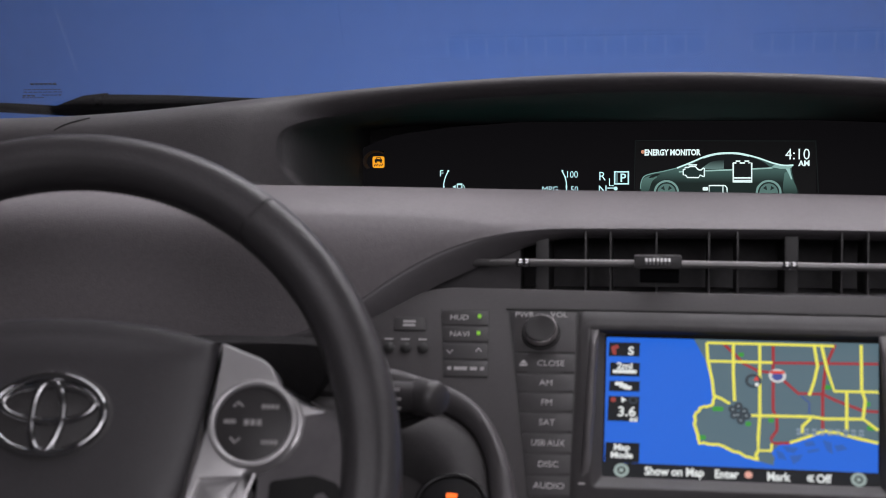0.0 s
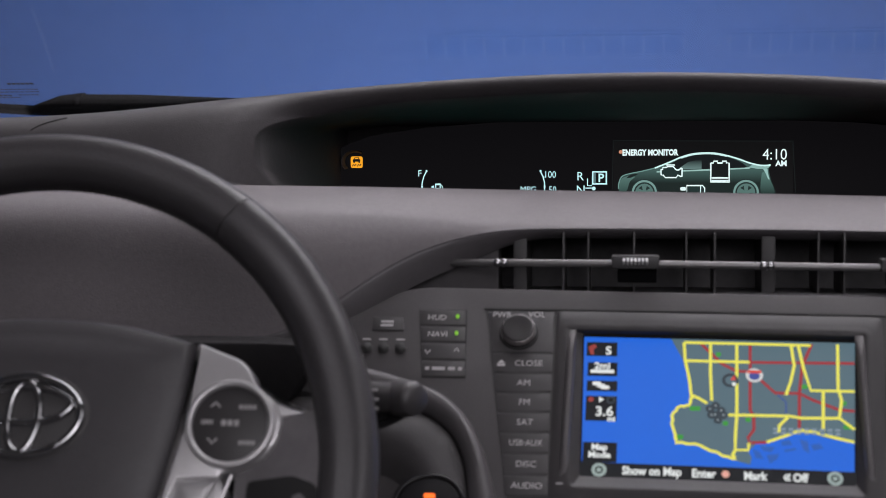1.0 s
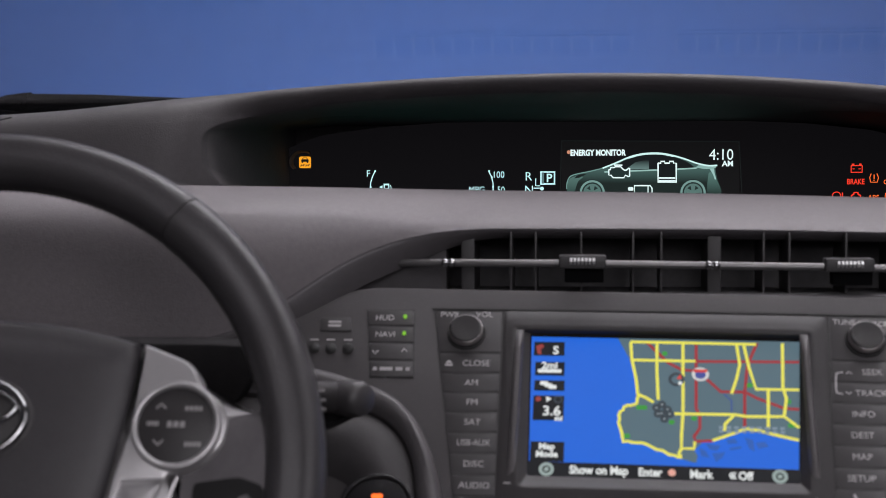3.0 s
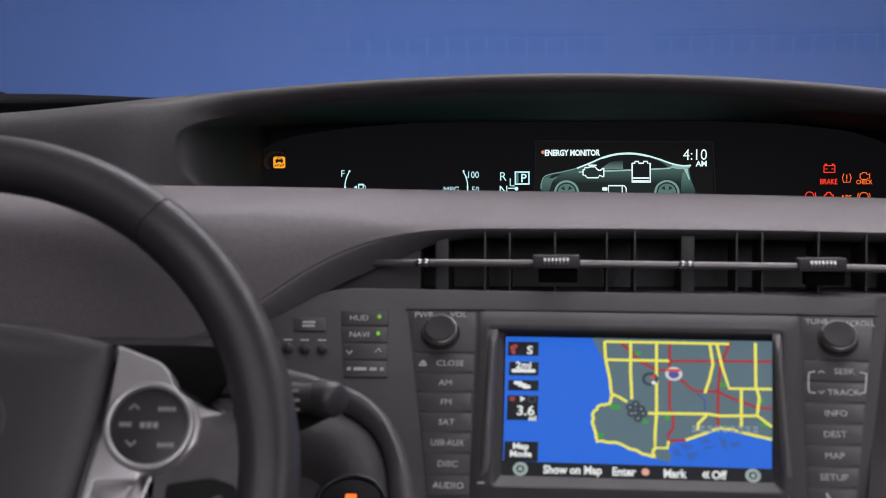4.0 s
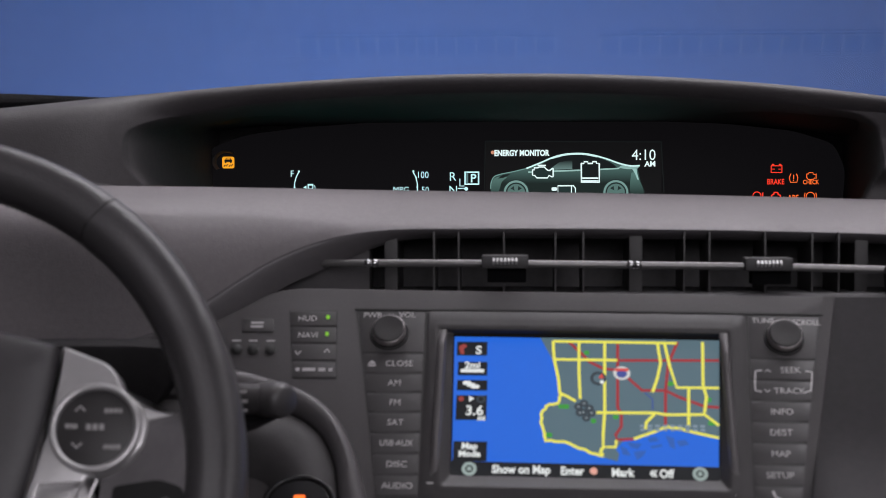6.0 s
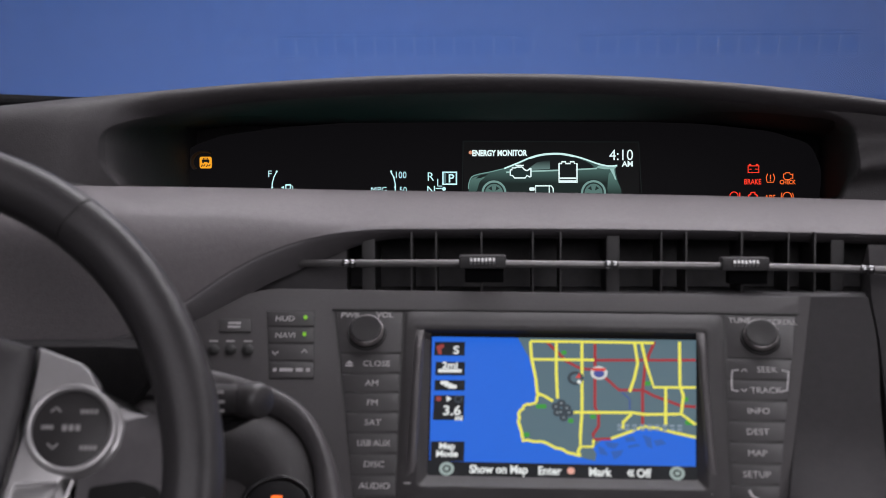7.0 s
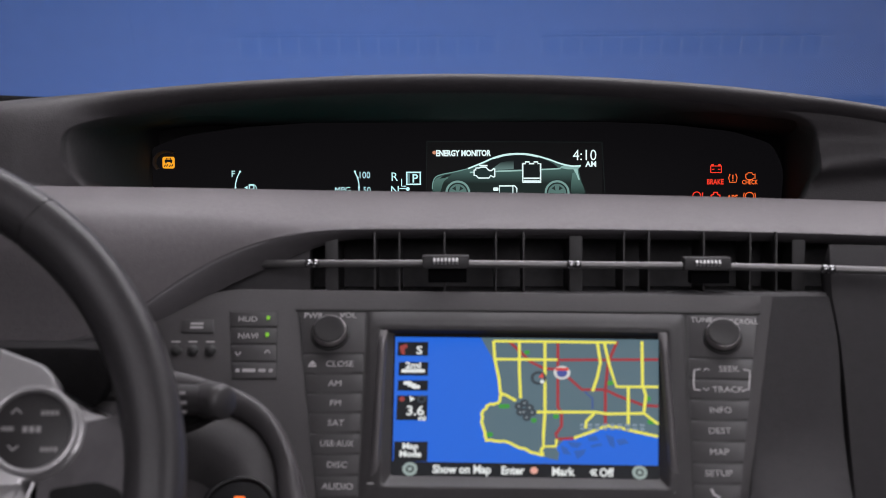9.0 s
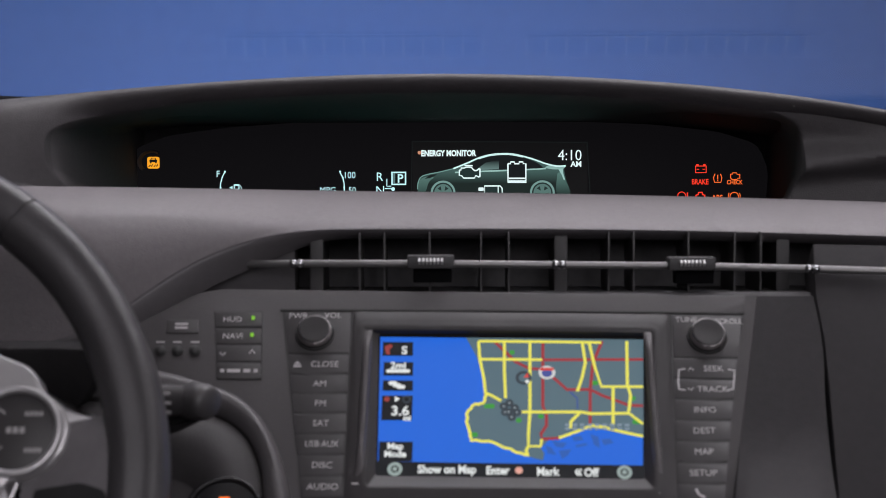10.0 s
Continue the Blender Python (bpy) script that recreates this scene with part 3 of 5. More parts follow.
part("route_shield", prism(disc(c, 0.0048, 0.0044, 20), H + 0.0005, H + 0.0006), glow("screen_shield", srgb(205, 205, 205)), screen_unit, smooth=False)
part("shield_field", prism(disc((c[0], c[1] - 0.0004), 0.003, 0.0026, 14), H + 0.0006, H + 0.0007), glow("screen_blue", srgb(70, 80, 150)), screen_unit, smooth=False)
part("shield_band", prism(rect(c[0] - 0.0038, c[1] + 0.0012, c[0] + 0.0038, c[1] + 0.003), H + 0.0007, H + 0.0008), glow("screen_red", srgb(210, 70, 60)), screen_unit, smooth=False)


def tile(corner_a, corner_b):
    return part("icon_tile", prism(rect(corner_a[0], corner_b[1], corner_b[0], corner_a[1]), H + 0.0002, H + 0.0003), INK, screen_unit, "black icon tile", smooth=False)


for a, b in (((-0.0657, 0.0391), (-0.0483, 0.03)), ((-0.0646, 0.0257), (-0.0479, 0.0169)), ((-0.0646, 0.0137), (-0.0476, 0.0071)), ((-0.0647, 0.0039), (-0.0475, -0.0117)), ((-0.0651, -0.0251), (-0.0466, -0.0372))):
    tile(a, b)
part("menu_bar", prism([(-0.0678, -0.0369), (-0.0463, -0.0375), (0.0822, -0.0391), (0.0815, -0.0501), (-0.0671, -0.0508)], H + 0.0002, H + 0.0003), INK, screen_unit, "black menu bar", smooth=False)
HT = H + 0.0004
text("letters", "S", (-0.0532, 0.0336), 0.0052, PALE, screen_unit, HT, bold=0.0002)
part("arrow", prism(rounded([(-0.0634, 0.0308), (-0.0648, 0.036), (-0.0609, 0.0378), (-0.0598, 0.0354), (-0.0619, 0.0345), (-0.0612, 0.0305)], 0.001), HT, HT + 0.0001), glow("screen_dull_red", srgb(150, 62, 58)), screen_unit, smooth=False)
text("letters", "2mi", (-0.0564, 0.0236), 0.0042, PALE, screen_unit, HT, bold=0.0002)
a, b = (-0.063, 0.0209), (-0.0496, 0.0187)
part("scale_bar", prism(rounded(rect(a[0], b[1], b[0], a[1]), 0.0006), HT, HT + 0.0001), PALE, screen_unit, smooth=False)
for k, c in enumerate(((-0.0591, 0.0119), (-0.0567, 0.0105), (-0.0544, 0.0093))):
    part("car_mark", prism(rounded(rect(c[0] - 0.0024, c[1] - 0.0012, c[0] + 0.0024, c[1] + 0.0012), 0.001), HT + 0.0001 * k, HT + 0.0001 * (k + 1)), PALE, screen_unit, smooth=False)
part("pin_mark", prism(disc((-0.062, 0.0016), 0.0016, n=14), HT, HT + 0.0001), glow("screen_dull_red", srgb(150, 62, 58)), screen_unit, smooth=False)
part("play_mark", prism([(-0.0576, 0.0036), (-0.0574, -0.0003), (-0.0546, 0.0017)], HT, HT + 0.0001), PALE, screen_unit, smooth=False)
part("target_mark", ring((-0.0509, 0.0015), 0.002, 0.002, 0.001, HT, HT + 0.0001, 16), GREYROAD, screen_unit)
text("letters", "3.6", (-0.0543, -0.0057), 0.0058, PALE, screen_unit, HT, bold=0.0002)
text("letters", "mi", (-0.0503, -0.0105), 0.003, PALE, screen_unit, HT, bold=0.0002)
text("letters", "Map", (-0.0562, -0.0285), 0.0036, PALE, screen_unit, HT, bold=0.0002)
text("letters", "Mode", (-0.0561, -0.0327), 0.0036, PALE, screen_unit, HT, bold=0.0002)
for c in ((-0.0559, -0.0419), (0.0686, -0.0433)):
    part("round_mark", prism(disc(c, 0.0041, n=24), HT, HT + 0.0001), glow("screen_grey2", srgb(150, 165, 162)), screen_unit, smooth=False)
    part("round_mark_core", ring(c, 0.0018, 0.0018, 0.0009, HT + 0.0001, HT + 0.0002, 16), INK, screen_unit)
for w, c in (("Show on Map", (-0.0276, -0.0426)), ("Enter", (-0, -0.0424)), ("Mark", (0.0271, -0.043)), ("Off", (0.0506, -0.0434))):
    text("letters", w, c, 0.0047, PALE, screen_unit, HT, squeeze=0.84, bold=0.00024)
text("letters", "\u00ab", (0.0437, -0.0434), 0.0056, PALE, screen_unit, HT, bold=0.0002)
part("enter_dot", prism(disc((0.0116, -0.0424), 0.0021, n=16), HT, HT + 0.0001), glow("screen_orange", srgb(225, 165, 150)), screen_unit, smooth=False)
bars("bezel_mark", (-0.075, -0.0526), 0.007, 0.001, 1, LETTER_DIM, screen_unit, 0.0007)
bars("bezel_mark", (0.0835, -0.0569), 0.006, 0.001, 1, LETTER_DIM, screen_unit, 0.0007)

# ---- button columns
GROOVE = material("groove_black", (0.012, 0.012, 0.012), 0.6, vary=0.1)


def key(quad, parent, words="", mark=None, letter=0.0037, h=0.0006, squeeze=1.0):
    k = part("button", prism(rounded(offset(ccw(quad), 0.0006), 0.0008, 3), 0.0, h, 0.0003), BUTTON, parent)
    c = mark or (sum(q[0] for q in quad) / 4, sum(q[1] for q in quad) / 4)
    if words:
        text("letters", words, c, letter, LETTER, k, h + 0.0001, "pale grey printed letters", squeeze)
    return k


part("button_base", prism([(-0.1252, 0.0581), (-0.0836, 0.0583), (-0.0825, -0.067), (-0.1045, -0.0678)], -0.001, 0.0002), GROOVE, stack)
left_edge = [(-0.1244, 0.0573), (-0.1199, 0.0289), (-0.1179, 0.0155), (-0.1157, 0.003), (-0.1138, -0.0096), (-0.1119, -0.0223), (-0.1097, -0.0352), (-0.1078, -0.0482), (-0.1056, -0.0612)]
right_edge = [(-0.0842, 0.0575), (-0.084, 0.0289), (-0.0839, 0.0159), (-0.0836, 0.0035), (-0.0835, -0.0091), (-0.0831, -0.0218), (-0.083, -0.0347), (-0.0829, -0.0476), (-0.0825, -0.0607)]
for k, w in enumerate(("", "CLOSE", "AM", "FM", "SAT", "USB\u00b7AUX", "DISC", "AUDIO")):
    quad = [left_edge[k + 1], right_edge[k + 1], right_edge[k], left_edge[k]]
    b = key(quad, stack, w, (mid(quad[0], quad[2])[0] + (0.003 if k == 1 else 0), mid(quad[0], quad[2])[1]), h=0.0005 if k == 0 else 0.0006, squeeze=0.85 if k == 5 else 1.0)
    if 0 < k < 7:
        c = mid(left_edge[k + 1], right_edge[k + 1])
        part("gap", prism(rounded(rect(c[0] - 0.0105, c[1] - 0.0007, c[0] + 0.0105, c[1] + 0.0007), 0.0006), 0.0, 0.00066), GROOVE, b, smooth=False)
    if k == 1:
        c = (-0.1135, 0.0219)
        part("eject_mark", prism([(c[0] - 0.0022, c[1]), (c[0] + 0.0022, c[1]), (c[0], c[1] + 0.0022)], 0.0007, 0.0008), LETTER, b, smooth=False)
        part("eject_bar", prism(rect(c[0] - 0.0022, c[1] - 0.0018, c[0] + 0.0022, c[1] - 0.0006), 0.0007, 0.0008), LETTER, b, smooth=False)
text("letters", "PWR", (-0.1153, 0.0547), 0.0036, LETTER, stack, 0.0006)
text("letters", "VOL", (-0.0952, 0.055), 0.0036, LETTER, stack, 0.0006)
part("button_base", prism([(0.0986, 0.0563), (0.1415, 0.0556), (0.1195, -0.0658), (0.0957, -0.0659)], -0.001, 0.0002), GROOVE, stack)
left_edge = [(0.0995, 0.0559), (0.0989, 0.0268), (0.0983, 0.0132), (0.0977, 0.0002), (0.0975, -0.013), (0.0969, -0.0259), (0.0966, -0.0389), (0.0961, -0.0514), (0.0958, -0.0639)]
right_edge = [(0.1408, 0.0552), (0.1359, 0.0261), (0.1334, 0.0125), (0.1313, -0.0004), (0.129, -0.0132), (0.1269, -0.0261), (0.1248, -0.0391), (0.1226, -0.0516), (0.1206, -0.0641)]
for k, w in enumerate(("", "SEEK", "TRACK", "INFO", "DEST", "MAP", "SETUP", "")):
    quad = [left_edge[k + 1], right_edge[k + 1], right_edge[k], left_edge[k]]
    b = key(quad, stack, w, (mid(quad[0], quad[2])[0] + (0.004 if k in (1, 2) else 0), mid(quad[0], quad[2])[1]), h=0.0005 if k == 0 else 0.0006)
    if 1 < k < 7:
        c = mid(left_edge[k + 1], right_edge[k + 1])
        part("gap", prism(rounded(rect(c[0] - 0.0105, c[1] - 0.0007, c[0] + 0.0105, c[1] + 0.0007), 0.0006), 0.0, 0.00066), GROOVE, b, smooth=False)
    if k in (1, 2):
        c = (0.1085, 0.0191) if k == 1 else (0.1075, 0.0063)
        s = 1 if k == 1 else -1
        part("arrow_mark", ribbon([(c[0] - 0.0016, c[1] - 0.0008 * s), (c[0], c[1] + 0.0008 * s), (c[0] + 0.0016, c[1] - 0.0008 * s)], 0.0006, 0.0007, 0.0008), LETTER, b, smooth=False)
    if k == 7:
        part("phone_mark", ribbon([(0.1058, -0.0546), (0.107, -0.0579), (0.1102, -0.0599)], 0.0014, 0.0007, 0.0008), LETTER, b, smooth=False)
for pts in ([(0.1053, 0.0194), (0.1018, 0.0187), (0.1012, 0.0143), (0.1009, 0.0107), (0.101, 0.0063), (0.1044, 0.0056)], [(0.129, 0.0191), (0.1327, 0.0184), (0.1323, 0.0144), (0.1316, 0.01), (0.131, 0.0064), (0.1275, 0.0056)]):
    part("bracket_mark", ribbon(pts, 0.0009, 0.0007, 0.0008), LETTER, stack, "pale bracket beside the search buttons", smooth=False)
text("letters", "TUNE", (0.1083, 0.0521), 0.0034, LETTER, stack, 0.0006)
text("letters", "SCROLL", (0.1324, 0.051), 0.0034, LETTER, stack, 0.0006, squeeze=0.9)
SKIRT = material("knob_skirt", (0.5, 0.47, 0.47), 0.3, metal=0.85)
KNOB = material("knob_plastic", (0.015, 0.014, 0.0146), 0.4, vary=0.1)
for c in ((-0.1048, 0.0423), (0.1192, 0.0405)):
    k = part("knob", lathe([(0.0099, 0.0), (0.0099, 0.0018), (0.0092, 0.0054), (0.0089, 0.0058), (0.0084, 0.006), (0.0076, 0.006), (0.004, 0.0057), (0.0, 0.0057)], 40, (*c, 0.0006)), KNOB, stack, "round black rotary knob")
    part("skirt", lathe([(0.0099, 0.002), (0.01, 0.0021), (0.0094, 0.0052), (0.0092, 0.0053)], 40, (*c, 0.0006)), SKIRT, k, "satin grey skirt")
    part("knob_base", ring(c, 0.0106, 0.0106, 0.0014, 0.0004, 0.0016, 40), GROOVE, k, "dark ring round the knob")

part("seam", ribbon([(-0.1262, 0.0588), (0.0, 0.0583), (0.1425, 0.0566)], 0.0011, -0.001, 0.0007), GROOVE, stack, "dark seam above the keys and screen", smooth=False)
# ---- head-up display keys
hud = [((-0.165, 0.0578), (-0.1363, 0.0578)), ((-0.1635, 0.0465), (-0.1353, 0.0465)), ((-0.162, 0.035), (-0.1346, 0.0351)), ((-0.1604, 0.0234), (-0.1339, 0.0234)), ((-0.1589, 0.0119), (-0.1329, 0.012))]
part("button_base", prism([hud[4][0], hud[4][1], hud[0][1], hud[0][0]], -0.001, 0.0002), GROOVE, stack)
LED = glow("green_led", srgb(125, 190, 50), 1.0)
for k, w in enumerate(("HUD", "NAVI", "", "")):
    quad = [hud[k + 1][0], hud[k + 1][1], hud[k][1], hud[k][0]]
    c = mid(quad[0], quad[2])
    b = key(quad, stack, w, (c[0] - 0.0035, c[1]), letter=0.0036)
    if k < 2:
        d = (-0.1414, 0.0527) if k == 0 else (-0.141, 0.0412)
        part("lamp", prism(disc(d, 0.0011, 0.0014, 12), 0.001, 0.0015), LED, b, "green lit lamp", smooth=False)
    if k == 2:
        for d, s in (((-0.1568, 0.0286), -1), ((-0.14, 0.0302), 1)):
            part("arrow_mark", ribbon([(d[0] - 0.0016, d[1] - 0.0012 * s), (d[0], d[1] + 0.0012 * s), (d[0] + 0.0016, d[1] - 0.0012 * s)], 0.0007, 0.0007, 0.0008), LETTER, b, smooth=False)
    if k == 3:
        for dx, w in ((-0.0095, 0.0022), (-0.003, 0.0075), (0.0045, 0.004), (0.0095, 0.0022)):
            bars("mark_bar", (c[0] + dx, c[1]), w, 0.0022, 1, LETTER_DIM, b, 0.0007)
b = key([(-0.1919, 0.0423), (-0.1716, 0.0423), (-0.1731, 0.0527), (-0.1926, 0.0527)], stack)
bars("mark_bar", (-0.1827, 0.0476), 0.0075, 0.0016, 2, LETTER_DIM, b, 0.0007)
for c, d in (((-0.1929, 0.0312), (-0.1936, 0.0369)), ((-0.1831, 0.0312), (-0.1838, 0.0369)), ((-0.173, 0.0312), (-0.1736, 0.0369))):
    part("small_knob", lathe([(0.0034, 0), (0.0034, 0.001), (0.0026, 0.0012), (0.0026, 0.0018), (0.002, 0.0022), (0, 0.0023)], 20, (*c, 0.0)), GROOVE, stack, "small black push switch")
    bars("mark_bar", d, 0.005, 0.0011, 1, LETTER_DIM, stack, 0.0002)

# ---- trim strip and side panels
part("trim_strip", prism([(0.1184, -0.0658), (0.1243, -0.0657), (0.1502, 0.0688), (0.1434, 0.0688)], -0.002, 0.0004), FASCIA, stack, "satin grey edge strip")
SIDE = material("side_panel_plastic", (0.026, 0.0246, 0.026), 0.72, grain=900, bump=0.15, vary=0.1, spec=0.15)
rows = []
for v in np.linspace(0, 1, 31):
    y = 0.0688 - 0.1815 * v
    x0, x1 = 0.1504 - 0.1925 * (0.0692 - y), 0.1826 + 0.0014 * math.sin(math.pi * min(1, v / 0.35)) - 0.0064 * smooth_step((v - 0.1) / 0.9)
    flare = 0.06 * max(0.0, (-0.012 - y) / 0.1) ** 2
    rows.append([(x0, y, -0.03), *[(x0 + (x1 - x0) * u, y, -0.0001 + flare * (1 - 0.35 * (2 * u - 1) ** 4)) for u in np.linspace(0, 1, 13)], (x1, y, -0.03)])
rows = [[(x, y + 0.0002, -0.03) for x, y, z in rows[0]], *rows]
part("side_panel", sheet(rows), SIDE, stack, "dark grained side panel, flaring out below")
bm = prism([(0.1776, -0.1127), (0.4899, -0.1105), (0.5509, 0.0965), (0.187, 0.1062), (0.1842, 0.0685), (0.1854, 0.04), (0.1842, 0.003), (0.1809, -0.0595)], -0.03, -0.0006, 0.0008)
bm.transform(DASH_BACK @ STACK_POSE)
part("lower_panel", bm, SIDE, dashboard, "dark grained lower panel")

# ---------------------------------------------------------------- steering column, stalk and power button
DARK_FACE = material("black_grained_plastic", (0.014, 0.0132, 0.014), 0.8, grain=900, bump=0.2, vary=0.15, spec=0.12)
KNEE_FACE = material("knee_plastic", (0.034, 0.032, 0.033), 0.6, grain=900, bump=0.2, vary=0.12, spec=0.3)
KNEE_EDGE = material("satin_edge_plastic", (0.056, 0.0522, 0.0542), 0.5, vary=0.1, spec=0.4)
knee = root("lower_panel", STACK_POSE, "dark curved lower panel round the steering column", "dashboard panel")
knee_out = flowing([(-0.262, 0.0235), (-0.225, 0.0225), (-0.189, 0.0155), (-0.172, 0.0105), (-0.152, 0.003), (-0.1385, -0.0053), (-0.128, -0.0172), (-0.1206, -0.031), (-0.1146, -0.0468), (-0.1095, -0.066), (-0.1035, -0.09)], 6)
knee_in = flowing([(-0.262, -0.003), (-0.225, -0.003), (-0.19, -0.0055), (-0.172, -0.0085), (-0.1565, -0.0125), (-0.1455, -0.0185), (-0.137, -0.027), (-0.1315, -0.037), (-0.1276, -0.0482), (-0.1244, -0.066), (-0.12, -0.09)], 6)
rows = []
for a, b in zip(knee_out, knee_in):
    rows.append([(*mid(a, b, k), h) for k, h in ((-0.02, -0.02), (-0.02, -0.002), (0.04, 0.0035), (0.12, 0.0075), (0.24, 0.0103), (0.4, 0.0112), (0.6, 0.0105), (0.8, 0.0085), (0.97, 0.006), (1.0, 0.004), (1.0, -0.02))])
part("rim_trim", sheet(rows), KNEE_EDGE, knee, "broad rounded grey edge of the panel")
face = [mid(b, a, -0.03) for a, b in zip(knee_out, knee_in)]
rows = [[(x + (-0.19 - x) * k, y + (-0.1 - y) * k, h) for k, h in ((0.0, -0.02), (0.0, 0.0025), (0.01, 0.0045), (0.03, 0.0058), (0.1, 0.0088), (0.18, 0.0108), (0.26, 0.0105), (0.36, 0.006), (0.5, -0.004), (0.7, -0.02), (0.97, -0.04))] for x, y in face]
part("face", sheet(rows), KNEE_FACE, knee, "dark inner face")
power = root("power_button", STACK_POSE, "round black start button with lit orange mark", "button")
pc = (-0.1439, -0.0735)
part("collar", ring(pc, 0.0185, 0.0165, 0.0028, -0.03, 0.0158), GLOSS_BLACK, power, "dark shiny collar")
part("cap", prism(disc(pc, 0.017, 0.0152), 0.012, 0.0148, 0.001), GLOSS_BLACK, power)
part("lit_mark", prism(rounded(rect(pc[0] - 0.003, pc[1] + 0.003, pc[0] + 0.003, pc[1] + 0.0058), 0.001), 0.0148, 0.015), glow("orange_lamp", srgb(255, 110, 40), 1.6), power, "orange lit mark")

STALK = material("stalk_plastic", (0.04, 0.0375, 0.039), 0.42, grain=900, bump=0.15, vary=0.12)
stalk = root("wiper_stalk", pose(*(-0.1445, 0.865, 0.8753)), "black plastic wiper stalk beside the steering wheel", "stalk")
SB = Matrix.Translation(-Vector((-0.1445, 0.865, 0.8753)))
bm = tube([(-0.173, 0.862, 0.8792), (-0.16, 0.8585, 0.8804), (-0.14, 0.853, 0.882), (-0.1305, 0.85, 0.8824)], [0.0085, 0.0085, 0.0082, 0.0078], 20)
bm.transform(SB)
part("arm", bm, STALK, stalk)
bm = tube([(-0.1335, 0.8555, 0.8817), (-0.1322, 0.8545, 0.8818), (-0.129, 0.852, 0.882), (-0.1215, 0.846, 0.8822), (-0.1192, 0.844, 0.8823), (-0.118, 0.843, 0.8823)], [0.007, 0.0088, 0.0095, 0.0094, 0.0084, 0.006], 28)
bm.transform(SB)
part("end_switch", bm, STALK, stalk, "turning end switch")
bm = prism(rounded([(-0.172, 0.876), (-0.1265, 0.877), (-0.1205, 0.8725), (-0.139, 0.8635), (-0.172, 0.857)], 0.003), -0.014, 0.006, 0.002)
bm.transform(SB @ pose(0, 0.868, 0, 90, 0, 0))
part("lower_edge", bm, DARK_FACE, stalk, "black boot below the arm")
for a in ((-0.1405, 0.845, 0.8868), (-0.1398, 0.8443, 0.882), (-0.14, 0.8448, 0.8772)):
    bm = box(a[0] - 0.0016, a[1] - 0.0006, a[2] - 0.0007, a[0] + 0.0016, a[1], a[2] + 0.0007)
    bm.transform(SB)
    part("mark_bar", bm, LETTER, stalk, smooth=False)

column_shroud = root("column_shroud", pose(*(-0.2799, 0.9, 0.8411)), "black plastic steering column shroud behind the wheel", "steering column")
CB = Matrix.Translation(-Vector((-0.2799, 0.9, 0.8411)))
a, b = (-0.4204, 0.9, 0.8996), (-0.188, 0.9, 0.871)
for nm, bm, mat in (("upper_shell", prism(rounded([(a[0], 0.871), (-0.198, 0.871), (-0.1872, 0.888), (-0.1862, 0.897), (-0.191, 0.9032), (-0.21, 0.9042), (a[0], 0.9045)], 0.003), -0.02, 0.012, 0.002), DARK_FACE),
                    ("lower_shell", prism(rounded([(a[0] + 0.03, b[2] - 0.08), (b[0] - 0.03, b[2] - 0.08), (-0.203, b[2] - 0.001), (a[0], b[2] - 0.001)], 0.006), -0.015, 0.016, 0.004), SIDE)):
    bm.transform(CB @ pose(0, 0.91, 0, 90, 0, 0))
    part(nm, bm, mat, column_shroud)

# ---------------------------------------------------------------- steering wheel
SPOKE = material("spoke_plastic", (0.125, 0.118, 0.123), 0.5, grain=900, bump=0.2, vary=0.1)
wheel = root("steering_wheel", WHEEL_POSE, "dark leather steering wheel with silver spokes", "steering wheel")
RIM_C, RIM_R = (-0.0067, -0.0323), 0.1706


def rim_point(a):
    return (RIM_C[0] + RIM_R * math.cos(a), RIM_C[1] + RIM_R * math.sin(a))


jc = (0.0987, 0.106)
JOINT = math.atan2(jc[1] - RIM_C[1], jc[0] - RIM_C[0])


def rim_section(a, swell):
    """A cross-section of the rim: flattened towards the driver, and hollowed into two ridges along the hand grips."""
    c, nrm = Vector(rim_point(a)), Vector((math.cos(a), math.sin(a)))
    below = JOINT - (a if math.cos(a) > 0 else math.pi - a)
    grip = smooth_step(below / 0.25)
    out = []
    for t in np.linspace(0, 2 * math.pi, 56, endpoint=False):
        ct, st = (math.copysign(abs(f) ** 0.85, f) for f in (math.cos(t), math.sin(t)))
        n, h = (0.0142 + swell) * ct, (0.0154 + swell) * st
        if h > 0:
            h -= grip * 0.0026 * math.exp(-((n - 0.0035) / 0.0048) ** 2)
            h -= 0.0012 * (1 - grip) * math.exp(-((n - 0.002) / 0.005) ** 2)
        q = c + nrm * n
        out.append((q.x, q.y, h))
    return out


def rim_arc(a0, a1, n, swell=0.0):
    bm = bmesh.new()
    rows = [[bm.verts.new(p) for p in rim_section(a, swell)] for a in np.linspace(a0, a1, n)]
    for r0, r1 in zip(rows, rows[1:]):
        for k in range(56):
            bm.faces.new((r0[k - 1], r0[k], r1[k], r1[k - 1]))
    bm.faces.new(rows[0])
    bm.faces.new(rows[-1])
    return bm


part("upper_rim", rim_arc(JOINT + 0.004, math.pi - JOINT - 0.004, 90), LEATHER, wheel, "smooth dark leather upper rim")
part("grip_rim", rim_arc(-0.9, JOINT - 0.004, 120, 0.0004), LEATHER, wheel, "leather hand grip")
part("grip_rim", rim_arc(math.pi - JOINT + 0.004, math.pi + 0.9, 70, 0.0004), LEATHER, wheel, "leather hand grip")
part("lower_rim", rim_arc(math.pi + 0.91, 2 * math.pi - 0.91, 60), LEATHER, wheel)
for a in (JOINT, math.pi - JOINT):
    part("seam", rim_arc(a - 0.007, a + 0.007, 4, -0.0008), DARK_PLASTIC, wheel, "dark seam groove")
